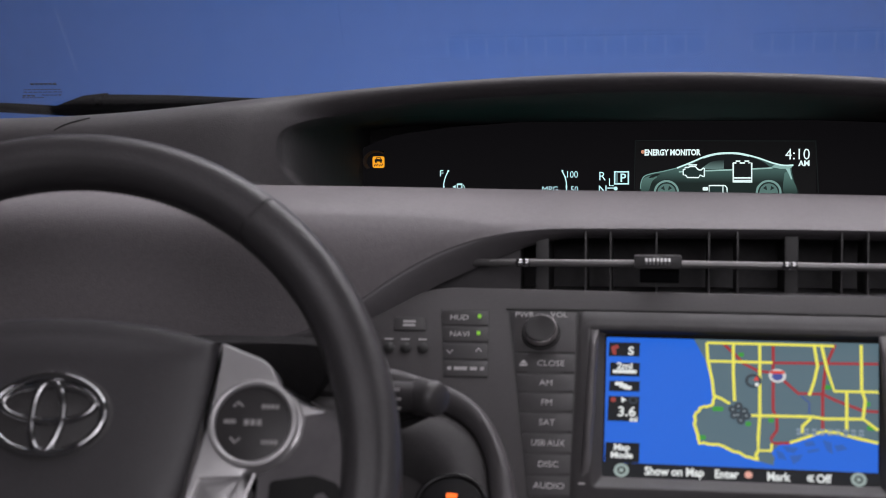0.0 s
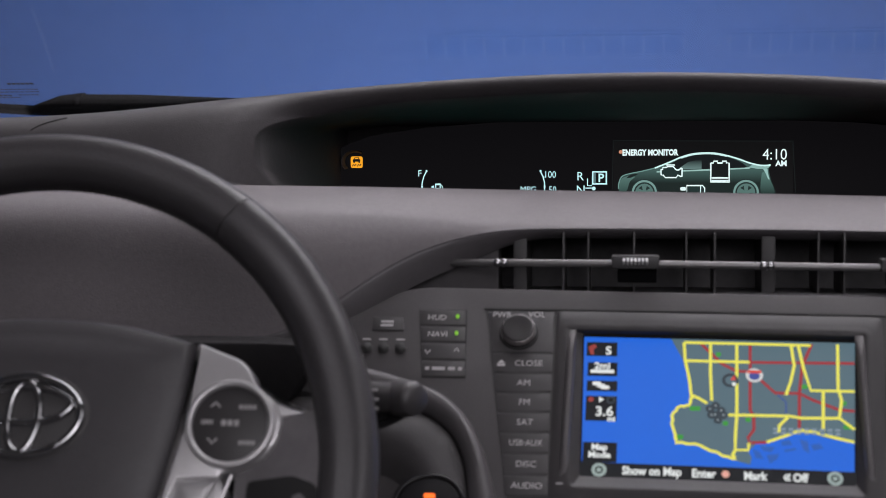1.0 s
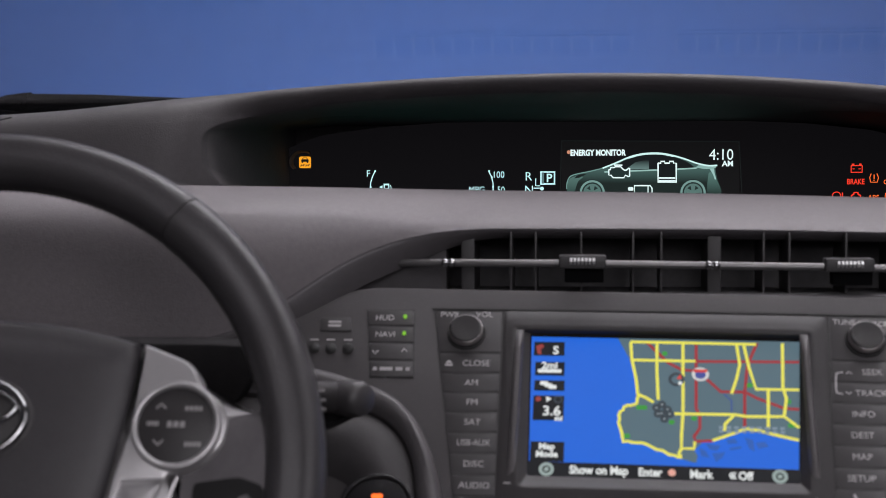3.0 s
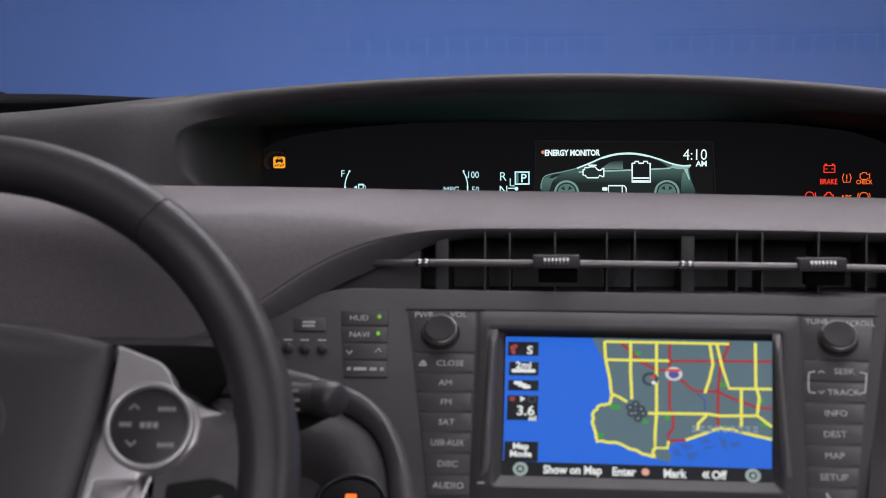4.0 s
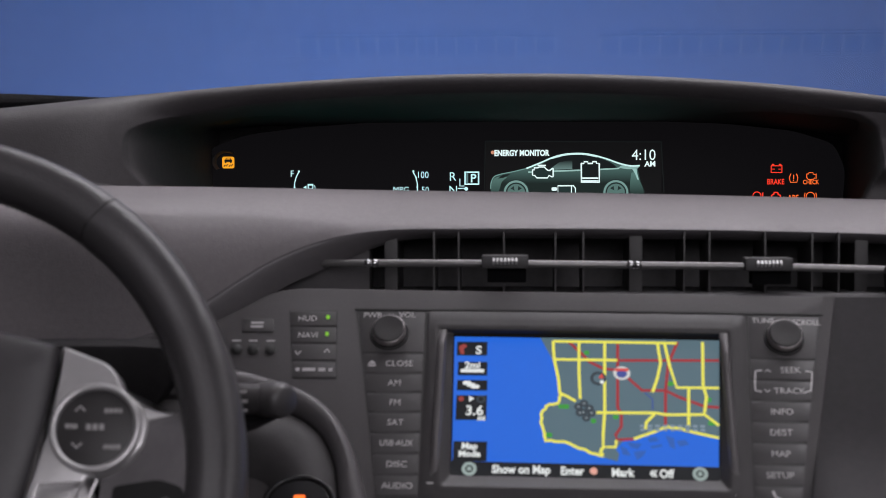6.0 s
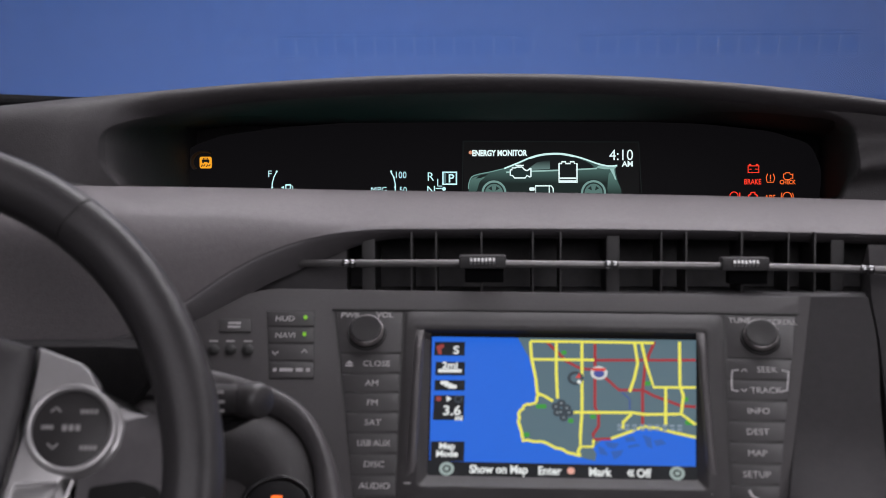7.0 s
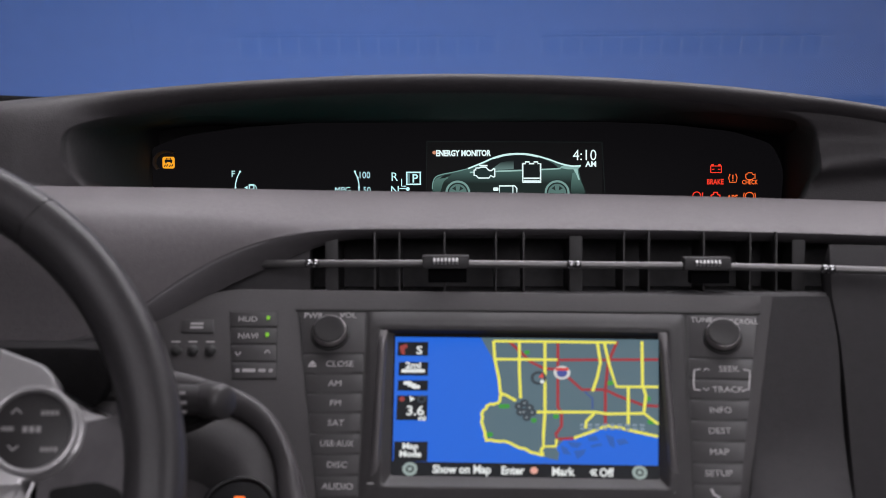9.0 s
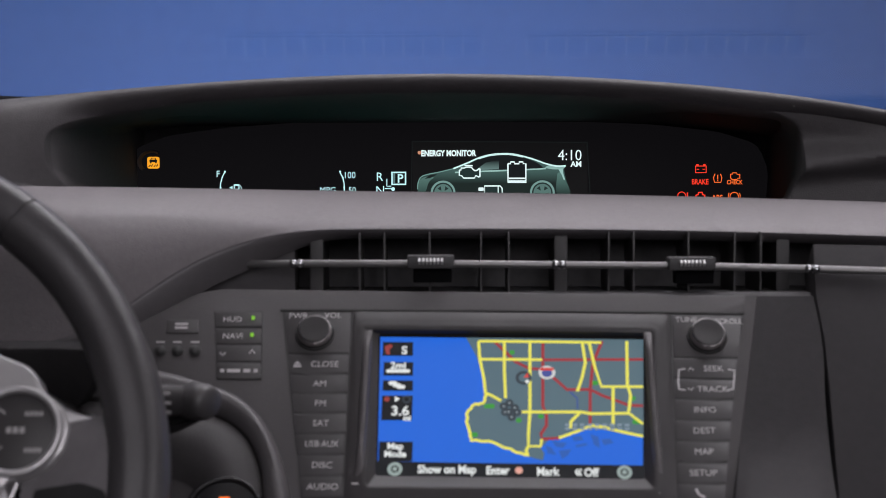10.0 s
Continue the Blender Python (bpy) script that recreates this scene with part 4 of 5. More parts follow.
for k in range(44):
    a = JOINT + 0.03 + 0.02 * k
    p, m, q = (rim_section(a + d, w)[30] for d, w in ((0.0, -0.0012), (0.007, -0.0004), (0.014, -0.0012)))
    part("stitch", tube([p, m, q], 0.001, 6), LEATHER, wheel)

cover_r = [(-0.0081, 0.0513), (0.0106, 0.0512), (0.0286, 0.0502), (0.0467, 0.048), (0.0648, 0.044), (0.0808, 0.0392), (0.0814, 0.0262), (0.0808, 0.0116), (0.0789, -0.007), (0.0758, -0.024), (0.0718, -0.042), (0.0671, -0.0666)]
cover = cover_r + [(0.03, -0.13)] + [(-0.03, -0.13)] + [(-x, y) for x, y in reversed(cover_r)][:-1]
bm = bmesh.new()
pts = ccw(cover)
prev = None
for k, (d, h) in enumerate(((0, -0.02), (0, -0.002), (0.0008, 0.0006), (0.0026, 0.0027), (0.0054, 0.0043), (0.009, 0.0055), (0.013, 0.0063), (0.026, 0.0078), (0.042, 0.0084))):
    cur = [bm.verts.new((x, y, h)) for x, y in (offset(pts, d) if d < 0.02 else [(x * (1 - d * 11), y * (1 - d * 11)) for x, y in pts])]
    if prev:
        for i in range(len(pts)):
            bm.faces.new((prev[i - 1], prev[i], cur[i], cur[i - 1]))
    prev = cur
bm.faces.new(prev)
part("airbag_cover", bm, AIRBAG, wheel, "matt dark airbag cover")
ec = (0.0026, -0.0025)
badge = part("badge_base", prism(disc(ec, 0.0335, 0.0232, 48), 0.006, 0.0092, 0.0015), DARK_PLASTIC, wheel, "oval black badge base")
part("badge_oval", ring(ec, 0.0288, 0.0196, 0.0046, 0.008, 0.0118), CHROME, badge, "chrome outer oval")
part("badge_oval", ring((ec[0], ec[1] + 0.0055), 0.0235, 0.009, 0.004, 0.008, 0.0116), CHROME, badge, "chrome flat oval")
part("badge_oval", ring((ec[0], ec[1] - 0.001), 0.0078, 0.0176, 0.004, 0.008, 0.0118), CHROME, badge, "chrome upright oval")

trim_r = [(0.0835, 0.0389), (0.1069, 0.0298), (0.1119, 0.0252), (0.1156, 0.0169), (0.1259, 0.009), (0.1299, -0.0003), (0.1284, -0.0116), (0.1217, -0.0201), (0.1124, -0.025), (0.101, -0.0281), (0.105, -0.0343), (0.1036, -0.0601), (0.0671, -0.0666), (0.0719, -0.0407), (0.0761, -0.0239), (0.0798, -0.007), (0.0819, 0.0117), (0.0831, 0.0262)]
pad_c, pad_r = (0.105, -0.0036), 0.0196
for s in (1, -1):
    bm = bmesh.new()
    grid = [[(s * (0.108 + 0.054 * u), y0 + (y1 - y0) * v, -0.003 + 0.0125 * smooth_step(u * 1.1) - 0.006 * (2 * v - 1) ** 6)
             for v in np.linspace(0, 1, 17)] for u in np.linspace(0, 1, 15) for y0, y1 in ((-0.066, 0.011 - 0.006 * smooth_step(u * 1.4)),)]
    sheet(grid, bm)
    sheet([[(x, y, -0.016) for x, y, z in row] for row in grid], bm)
    for edge in ([r[0] for r in grid], [r[-1] for r in grid], grid[0], grid[-1]):
        sheet([edge, [(x, y, -0.016) for x, y, z in edge]], bm)
    bmesh.ops.remove_doubles(bm, verts=bm.verts, dist=1e-6)
    spoke = part("spoke", bm, SPOKE, wheel, "dark spoke behind the silver trim")
    trim = part("spoke_trim", prism(rounded([(x * s, y) for x, y in trim_r], 0.003), -0.012, 0.003, 0.0022, 3), SILVER, wheel, "satin silver spoke trim")
    c = (pad_c[0] * s, pad_c[1])
    part("switch_pad", prism(disc(c, pad_r, n=40), 0.0, 0.0052, 0.0012), BUTTON, trim, "round dark switch pad")
    part("pad_ring", ring(c, pad_r + 0.0008, pad_r + 0.0008, 0.0034, 0.001, 0.0072), SILVER, trim, "raised silver ring")
    for dx, dy, w in ((0.008, 0.0085, 0.009), (-0.0115, 0.0008, 0.006), (0.009, -0.0092, 0.0085), (0.0, 0.0005, 0.0095)):
        n = 3 if w == 0.0095 else 4
        for k in range(n):
            bars("mark_bar", (c[0] + dx * s + w * ((k + 0.5) / n - 0.5), c[1] + dy), w / n * 0.72, 0.0022 if n == 4 else 0.003, 1, LETTER_DIM, trim, 0.0053)
    for dy, t in ((0.0095, 1), (-0.0085, -1)):
        x, y = c[0] - 0.008 * s, c[1] + dy
        part("arrow_mark", ribbon([(x - 0.0024, y - 0.0012 * t), (x, y + 0.0012 * t), (x + 0.0024, y - 0.0012 * t)], 0.0008, 0.0053, 0.0054), LETTER, trim, smooth=False)
    part("lower_switch", prism(rounded([(x * s, y) for x, y in ((0.0779, -0.0528), (0.1, -0.0521), (0.1002, -0.0308), (0.0816, -0.0324))], 0.002), 0.0, 0.0052, 0.0018), SILVER, trim, "raised silver switch")
    part("wing", prism(rounded([(x * s, y) for x, y in ((0.1138, 0.018), (0.1229, 0.0115), (0.1345, 0.0072), (0.1437, 0.0051), (0.1434, 0.0017), (0.1339, 0.0018), (0.1267, 0.0005), (0.1212, -0.0005))], 0.002), -0.012, 0.001, 0.002, 3), SILVER, trim, "tapered silver wing to the rim")
    for pts in (((0.0775, -0.0422), (0.0811, -0.0306), (0.1016, -0.0301), (0.0971, -0.0416)), ((0.1078, -0.028), (0.1037, -0.041))):
        part("switch_edge", tube([(x * s, y, 0.0052 if len(pts) > 2 else 0.0032) for x, y in pts], 0.001, 8), SILVER, trim, "bright raised edge")
    part("switch_face", prism(rounded(offset(ccw([(x * s, y) for x, y in ((0.0779, -0.0528), (0.1, -0.0521), (0.1002, -0.0308), (0.0816, -0.0324))]), 0.0035), 0.0015), 0.005, 0.0062, 0.0008), SILVER, trim, "raised silver switch face")
    bm = prism(rounded([(x * s, y) for x, y in ((0.1143, -0.0436), (0.1143, -0.0299), (0.1376, -0.0283), (0.1504, -0.0331), (0.1525, -0.0426))], 0.003), -0.012, 0.0004)
    for v in bm.verts:
        v.co.z += -0.003 + 0.0125 * smooth_step((abs(v.co.x) - 0.108) / 0.054 * 1.1)
    part("spoke_slot", bm, GROOVE, spoke, "dark slot in the spoke")
part("hub", lathe([(0.05, -0.09), (0.055, -0.03), (0.06, -0.012), (0.0, -0.011)], 40, (0, -0.03, 0)), DARK_PLASTIC, wheel, "dark hub behind the cover")

# ---------------------------------------------------------------- instrument display
display = root("instrument_display", FACE_POSE, "wide black instrument display with lit symbols in the recess", "display")
# a faint even glow stands in for haze over the black panel
PANEL_GLOW = glow("panel_haze_glow", srgb(13, 12, 14))
PANEL_GLOW.node_tree.nodes["Principled BSDF"].inputs["Specular IOR Level"].default_value = 0.02
part("panel", prism(rounded([(-0.255, -0.0359), (0.2598, -0.0442), (0.2631, -0.0008), (0.2538, 0.0197), (0.2218, 0.0298), (0.1671, 0.0358), (0.0759, 0.0393), (-0.0152, 0.04), (-0.1018, 0.0389), (-0.1748, 0.0341), (-0.2204, 0.0279), (-0.2479, 0.0179), (-0.2563, 0.0052)], 0.008), -0.012, -0.0006, 0.0004), PANEL_GLOW, display, "black panel with a faint even glow for haze")
ICE = glow("pale_blue_segments", srgb(190, 235, 240), 1.1)
AMBER = glow("amber_segments", srgb(255, 170, 40), 1.0)
SCARLET = glow("red_segments", srgb(250, 60, 40), 1.1)
ORANGE = glow("orange_segments", srgb(255, 112, 48), 1.0)


def line(name, pts, w, mat, h=0.0001, parent=None):
    return part(name, ribbon(pts, w, h, h + 0.0001), mat, parent or display, smooth=False)


def outline(name, pts, w, mat, h=0.0001):
    """A closed line: the band between an outline and its inset."""
    bm = bmesh.new()
    a = ccw(pts)
    i = offset(a, w)
    va, vi = [bm.verts.new((*q, h)) for q in a], [bm.verts.new((*q, h)) for q in i]
    for k in range(len(a)):
        bm.faces.new((va[k - 1], va[k], vi[k], vi[k - 1]))
    return part(name, bm, mat, display, smooth=False)


a, b = (-0.2388, 0.0012), (-0.2289, 0.0107)
slip = part("warning_lamp", prism(rounded(rect(*a, *b), 0.0018), 0, 0.0002), AMBER, display, "lit amber square warning lamp", smooth=False)
c = mid(a, b)
part("car_symbol", prism(rounded(rect(c[0] - 0.0031, c[1] + 0.0004, c[0] + 0.0031, c[1] + 0.0024), 0.0006), 0.0002, 0.0003), INK, slip, smooth=False)
part("roof_symbol", prism([(c[0] - 0.0024, c[1] + 0.0022), (c[0] + 0.0024, c[1] + 0.0022), (c[0] + 0.0017, c[1] + 0.0039), (c[0] - 0.0017, c[1] + 0.0039)], 0.0003, 0.0004), INK, slip, smooth=False)
part("window_symbol", prism([(c[0] - 0.0016, c[1] + 0.0025), (c[0] + 0.0016, c[1] + 0.0025), (c[0] + 0.0012, c[1] + 0.0034), (c[0] - 0.0012, c[1] + 0.0034)], 0.0004, 0.0005), AMBER, slip, smooth=False)
for s in (-1, 1):
    x = c[0] + 0.0021 * s
    line("tyre_symbol", [(x, c[1] + 0.0006), (x, c[1] - 0.0006)], 0.0012, INK, 0.0003, slip)
    line("skid_symbol", [(x - 0.0016, c[1] - 0.0034), (x - 0.0004, c[1] - 0.0018), (x + 0.0004, c[1] - 0.003), (x + 0.0016, c[1] - 0.0014)], 0.0008, INK, 0.0003, slip)
# low flare added beside the lamp, to show its amber reflection as an arc
arc_line = [(c[0] + 0.0088 * math.cos(t) - 0.0008, c[1] + 0.0074 * math.sin(t) + 0.0004) for t in np.linspace(0.3 * math.pi, 1.25 * math.pi, 14)]
part("amber_catcher", sheet([[(c[0] + (x - c[0]) * k, c[1] + (y - c[1]) * k, h) for x, y in arc_line] for k, h in ((1.0, 0.0), (1.06, 0.0035), (1.16, 0.006), (1.24, 0.0066), (1.3, 0.0))]), RECESS, display, "low dark flare added to catch the lamp's amber light")
text("letters", "F", (-0.1817, -0.0033), 0.0052, ICE, display, 0.0001)
line("fuel_scale", [(-0.1761, -0.0015), (-0.1784, -0.0061), (-0.1798, -0.0111), (-0.1803, -0.0208)], 0.0009, ICE)
part("fuel_symbol", prism(rect(*(-0.1692, -0.0213), *(-0.1645, -0.0116)), 0, 0.0001), ICE, display, smooth=False)
part("fuel_window", prism(rect(*(-0.1682, -0.0153), *(-0.1654, -0.013)), 0.0001, 0.0002), INK, display, smooth=False)
line("fuel_hose", [(-0.164, -0.0126), (-0.1631, -0.0139), (-0.1631, -0.0208)], 0.0006, ICE)
part("arrow_symbol", prism([(-0.1729, -0.0144), (-0.1701, -0.013), (-0.1701, -0.0158)], 0, 0.0001), ICE, display, smooth=False)
text("letters", "100", (-0.0756, -0.0045), 0.0053, ICE, display, 0.0001, squeeze=0.88)
text("letters", "50", (-0.0735, -0.0166), 0.005, ICE, display, 0.0001, squeeze=0.88)
text("letters", "MPG", (-0.0931, -0.0165), 0.0048, ICE, display, 0.0001, squeeze=0.95)
line("mileage_scale", [(-0.0836, -0.0017), (-0.0813, -0.0058), (-0.0799, -0.0113), (-0.0799, -0.0209)], 0.0009, ICE)
for p in ((-0.1761, -0.0015), (-0.0831, -0.0017), (-0.1798, -0.0144), (-0.0799, -0.0145), (-0.0808, -0.0067)):
    part("scale_dot", prism(disc(p, 0.0009, n=10), 0.0001, 0.0002), ICE, display, smooth=False)
text("letters", "R", (-0.0513, -0.0059), 0.0068, ICE, display, 0.0001)
text("letters", "N", (-0.0508, -0.0168), 0.0068, ICE, display, 0.0001)
a, b = (-0.0418, -0.0127), (-0.0297, -0.0019)
outline("gear_frame", rect(*a, *b), 0.0012, ICE)
part("gear_bar", prism(rect(*(-0.0405, -0.0118), *(-0.0387, -0.0028)), 0, 0.0001), glow("dim_ice_segments", srgb(90, 120, 122)), display, smooth=False)
text("letters", "P", (-0.0346, -0.0073), 0.0066, ICE, display, 0.0001, bold=0.0002)
line("gear_path", [(-0.0454, -0.0077), (-0.0454, -0.0136), (-0.0418, -0.0136)], 0.0008, ICE)
line("gear_path", [(-0.0472, -0.0155), (-0.0418, -0.0155)], 0.0008, ICE)
part("gear_dot", prism(disc((-0.0404, -0.0159), 0.0016, n=12), 0, 0.0001), ICE, display, smooth=False)

# ---- energy monitor
monitor = root("energy_monitor", FACE_POSE, "lit energy monitor picture of a car in outline", "display")
a, b = (-0.0246, -0.0277), (0.1167, 0.0218)
part("screen", prism(rect(*a, *b), -0.0005, 0.0001), glow("monitor_black", srgb(11, 11, 12)), monitor, "dark picture field", smooth=False)
line("screen_edge", [(-0.0248, 0.0225), (0.1167, 0.0213)], 0.0008, glow("monitor_edge", srgb(17, 22, 22)), 0.0001, monitor)
line("screen_edge", [(-0.0248, 0.0225), (-0.0256, -0.0209)], 0.0008, glow("monitor_edge", srgb(17, 22, 22)), 0.0001, monitor)
line("screen_edge", [(0.1163, 0.0218), (0.1189, -0.021)], 0.0008, glow("monitor_edge", srgb(17, 22, 22)), 0.0001, monitor)
body = [(-0.0209, -0.0272), (-0.0208, -0.0176), (-0.0205, -0.0117), (-0.0181, -0.0062), (-0.0122, -0.0039), (-0.0031, -0.0021), (0.0083, 0.0006), (0.0196, 0.0051), (0.0287, 0.0091), (0.0377, 0.0116), (0.0468, 0.0125), (0.0558, 0.0122), (0.0649, 0.0104), (0.0739, 0.0076), (0.083, 0.0044), (0.092, 0.0023), (0.0996, 0.0026), (0.0978, -0.0006), (0.1, -0.0097), (0.1033, -0.0178), (0.1033, -0.0272)]
part("car_body", prism([*body[:1], *flowing(body[1:-1]), body[-1]], 0.0001, 0.0002), shaded_glow("monitor_paint", srgb(24, 36, 34), srgb(64, 91, 87), -0.0115, -0.0015), monitor, "dark teal car side", smooth=False)
part("car_nose", prism(flowing([(-0.0202, -0.0125), (-0.0178, -0.0077), (-0.0125, -0.006), (-0.0075, -0.0066), (-0.0115, -0.0105), (-0.0145, -0.0185), (-0.0203, -0.0205)]), 0.0002, 0.00025), shaded_glow("monitor_nose", srgb(52, 78, 73), srgb(84, 116, 110), -0.018, -0.006), monitor, smooth=False)
part("head_lamp", prism(flowing([(-0.0148, -0.0077), (-0.0105, -0.0048), (-0.005, -0.0043), (-0.0105, -0.0072)]), 0.00026, 0.0003), glow("monitor_shade", srgb(22, 31, 30)), monitor, "dark headlamp", smooth=False)
part("car_tail", prism(flowing([(0.0925, -0.0035), (0.0965, -0.002), (0.0975, -0.0042), (0.0992, -0.0095), (0.1018, -0.0155), (0.1018, -0.0205), (0.0925, -0.0205), (0.0915, -0.0115)]), 0.0002, 0.00025), shaded_glow("monitor_rear", srgb(40, 60, 56), srgb(84, 118, 112), -0.019, -0.004), monitor, smooth=False)
part("rear_deck", prism(flowing([(0.0822, 0.0008), (0.0855, 0.0028), (0.093, 0.0014), (0.0985, 0.0018), (0.0962, -0.0002), (0.089, -0.0004)]), 0.0002, 0.00025), glow("monitor_deck", srgb(138, 176, 170)), monitor, "pale rear deck", smooth=False)
line("belt_line", flowing([(0.0097, -0.0026), (0.0282, -0.0019), (0.0468, -0.0013), (0.065, -0.0006), (0.083, 0.0003)]), 0.0012, glow("monitor_belt", srgb(150, 188, 182)), 0.0003, monitor)
part("tail_lamp", prism([(0.0933, -0.0004), (0.0968, -0.0002), (0.0972, -0.004), (0.0986, -0.0088), (0.0974, -0.0088), (0.0958, -0.0047)], 0.0003, 0.00035), glow("monitor_tail", srgb(150, 190, 185)), monitor, smooth=False)
part("car_glass", prism(flowing([(0.0135, -0.0014), (0.0215, 0.0042), (0.0296, 0.0082), (0.0382, 0.0106), (0.0468, 0.0114), (0.0558, 0.0111), (0.0649, 0.0091), (0.0745, 0.0057), (0.0805, 0.0014), (0.077, 0.0004), (0.0474, -0.0006), (0.0296, -0.0012)]), 0.00035, 0.0004), glow("monitor_glass", srgb(18, 23, 25)), monitor, "dark car windows", smooth=False)
part("window_light", prism([(0.0262, -0.0008), (0.0345, 0.0052), (0.0452, 0.0074), (0.0452, -0.0002)], 0.0004, 0.00045), shaded_glow("monitor_shine", srgb(98, 124, 121), srgb(22, 28, 29), 0.0, 0.0068), monitor, smooth=False)
line("roof_line", flowing([(0.0083, 0.0004), (0.0196, 0.0049), (0.0287, 0.0089), (0.0377, 0.0114), (0.0468, 0.0123), (0.0558, 0.012), (0.0649, 0.0102), (0.0739, 0.0075), (0.083, 0.0042), (0.092, 0.0022), (0.0992, 0.0025)]), 0.0013, glow("monitor_line", srgb(205, 240, 238)), 0.0005, monitor)
line("crown_line", flowing([(0.0287, 0.0087), (0.0377, 0.0112), (0.0468, 0.0121), (0.0558, 0.0118), (0.0649, 0.01)]), 0.0017, glow("monitor_line", srgb(205, 240, 238)), 0.0005, monitor)
line("nose_line", flowing([(-0.0205, -0.0161), (-0.0203, -0.0117), (-0.0179, -0.0064), (-0.0122, -0.0041), (-0.0031, -0.0023), (0.0083, 0.0004)]), 0.0008, glow("monitor_nose_line", srgb(112, 150, 145)), 0.0005, monitor)
for c in ((-0, -0.0192), (0.0802, -0.0192)):
    part("wheel_arch", prism(disc(c, 0.0108, n=28), 0.0005, 0.00055), glow("monitor_arch", srgb(30, 44, 43)), monitor, smooth=False)
    part("wheel_ring", ring(c, 0.0092, 0.0092, 0.0017, 0.00055, 0.0006, 32), glow("monitor_tyre", srgb(116, 150, 145)), monitor)
    part("wheel_disc", prism(disc(c, 0.0072, n=24), 0.00055, 0.0006), glow("monitor_disc", srgb(86, 116, 111)), monitor, smooth=False)
    for k in range(5):
        t = math.radians(54 + 72 * k)
        d = (c[0] + 0.0042 * math.cos(t), c[1] + 0.0042 * math.sin(t))
        part("wheel_gap", prism([(d[0] + 0.0021 * math.cos(t + q), d[1] + 0.0021 * math.sin(t + q)) for q in (-0.9, 0.9, math.pi)], 0.0006, 0.00065), glow("monitor_arch", srgb(30, 44, 43)), monitor, smooth=False)
WHITE = glow("monitor_white", srgb(225, 245, 245), 1.05)
ML = 0.0008
engine = [(0.0132, -0.0007), (0.0146, -0.0007), (0.0146, 0.0009), (0.0173, 0.0009), (0.0185, 0.0016), (0.0227, 0.0016), (0.0245, -0.0004), (0.0257, -0.0012), (0.0272, -0.0012), (0.0292, 0.0004), (0.0298, 0.0004), (0.0298, -0.0064), (0.0289, -0.0064), (0.0265, -0.0052), (0.0253, -0.0072), (0.0166, -0.0072), (0.015, -0.0052), (0.0132, -0.0051)]
part("engine_fill", prism(engine, 0.0006, 0.0007), glow("monitor_body", srgb(30, 47, 46)), monitor, smooth=False)
line("engine_symbol", engine + engine[:2], 0.0011, WHITE, ML, monitor)
line("engine_cap", [(0.0173, 0.0029), (0.0241, 0.0028)], 0.0011, WHITE, ML, monitor)
part("battery_fill", prism([(0.0524, 0.0039), (0.0666, 0.0039), (0.0667, -0.0107), (0.0525, -0.0106)], 0.0006, 0.0007), glow("monitor_glass", srgb(20, 26, 28)), monitor, smooth=False)
cell = [(0.0524, 0.0043), (0.0546, 0.0043), (0.0546, 0.0057), (0.0577, 0.0057), (0.0577, 0.0043), (0.0615, 0.0043), (0.0614, 0.0057), (0.0646, 0.0057), (0.0646, 0.0043), (0.0668, 0.0043), (0.0669, -0.0109), (0.0525, -0.0108)]
line("battery_symbol", cell + cell[:2], 0.0013, WHITE, ML, monitor)
for y0, y1 in (((0.0531, -0.0082), (0.0662, -0.0069)), ((0.0531, -0.0104), (0.0663, -0.0091))):
    part("battery_level", prism(rect(*y0, *y1), ML, ML + 0.0001), WHITE, monitor, smooth=False)
motor = [(0.0336, -0.0136), (0.0461, -0.0136), (0.0477, -0.0156), (0.0477, -0.0212), (0.0337, -0.0212)]
part("motor_fill", prism(motor, 0.0006, 0.0007), glow("monitor_body", srgb(30, 47, 46)), monitor, smooth=False)
line("motor_symbol", motor + motor[:2], 0.0011, WHITE, ML, monitor)
part("motor_plug", prism(rounded([(0.0285, -0.0148), (0.0329, -0.0148), (0.0329, -0.0176), (0.0285, -0.0176)], 0.001), ML, ML + 0.0001), WHITE, monitor, smooth=False)
line("motor_band", [(0.0445, -0.014), (0.0445, -0.0212)], 0.0008, WHITE, ML, monitor)
text("letters", "ENERGY MONITOR", (0.0044, 0.0129), 0.0045, WHITE, monitor, ML, squeeze=0.78, bold=0.0003)
part("title_dot", prism(disc((-0.0189, 0.0134), 0.0015, n=12), ML, ML + 0.0001), glow("title_orange", srgb(205, 140, 110)), monitor, smooth=False)
text("letters", "4:10", (0.1024, 0.0111), 0.0085, WHITE, monitor, ML, squeeze=0.92)
text("letters", "AM", (0.1075, 0.0039), 0.0042, WHITE, monitor, ML, bold=0.0002)

# ---- unseen teal strip below the crest of the pad, added to light the recess
a, b = (-0.2211, -0.0323), (0.1217, -0.0269)
part("teal_fill_strip", prism(rect(*a, *b), 0.0001, 0.0003), glow("teal_fill_glow", srgb(60, 170, 160), 2.2), display, "long unseen teal strip added to light the recess", smooth=False)

# ---- red and orange warning lamps
c = (0.2083, -0.0007)
outline("battery_lamp", rect(c[0] - 0.0046, c[1] - 0.003, c[0] + 0.0046, c[1] + 0.003), 0.0007, SCARLET)
for s in (-1, 1):
    part("battery_pole", prism(rect(c[0] + 0.0028 * s - 0.001, c[1] + 0.003, c[0] + 0.0028 * s + 0.001, c[1] + 0.0042), 0, 0.0001), SCARLET, display, smooth=False)
    line("battery_sign", [(c[0] + 0.0024 * s - 0.001, c[1]), (c[0] + 0.0024 * s + 0.001, c[1])], 0.0006, SCARLET)
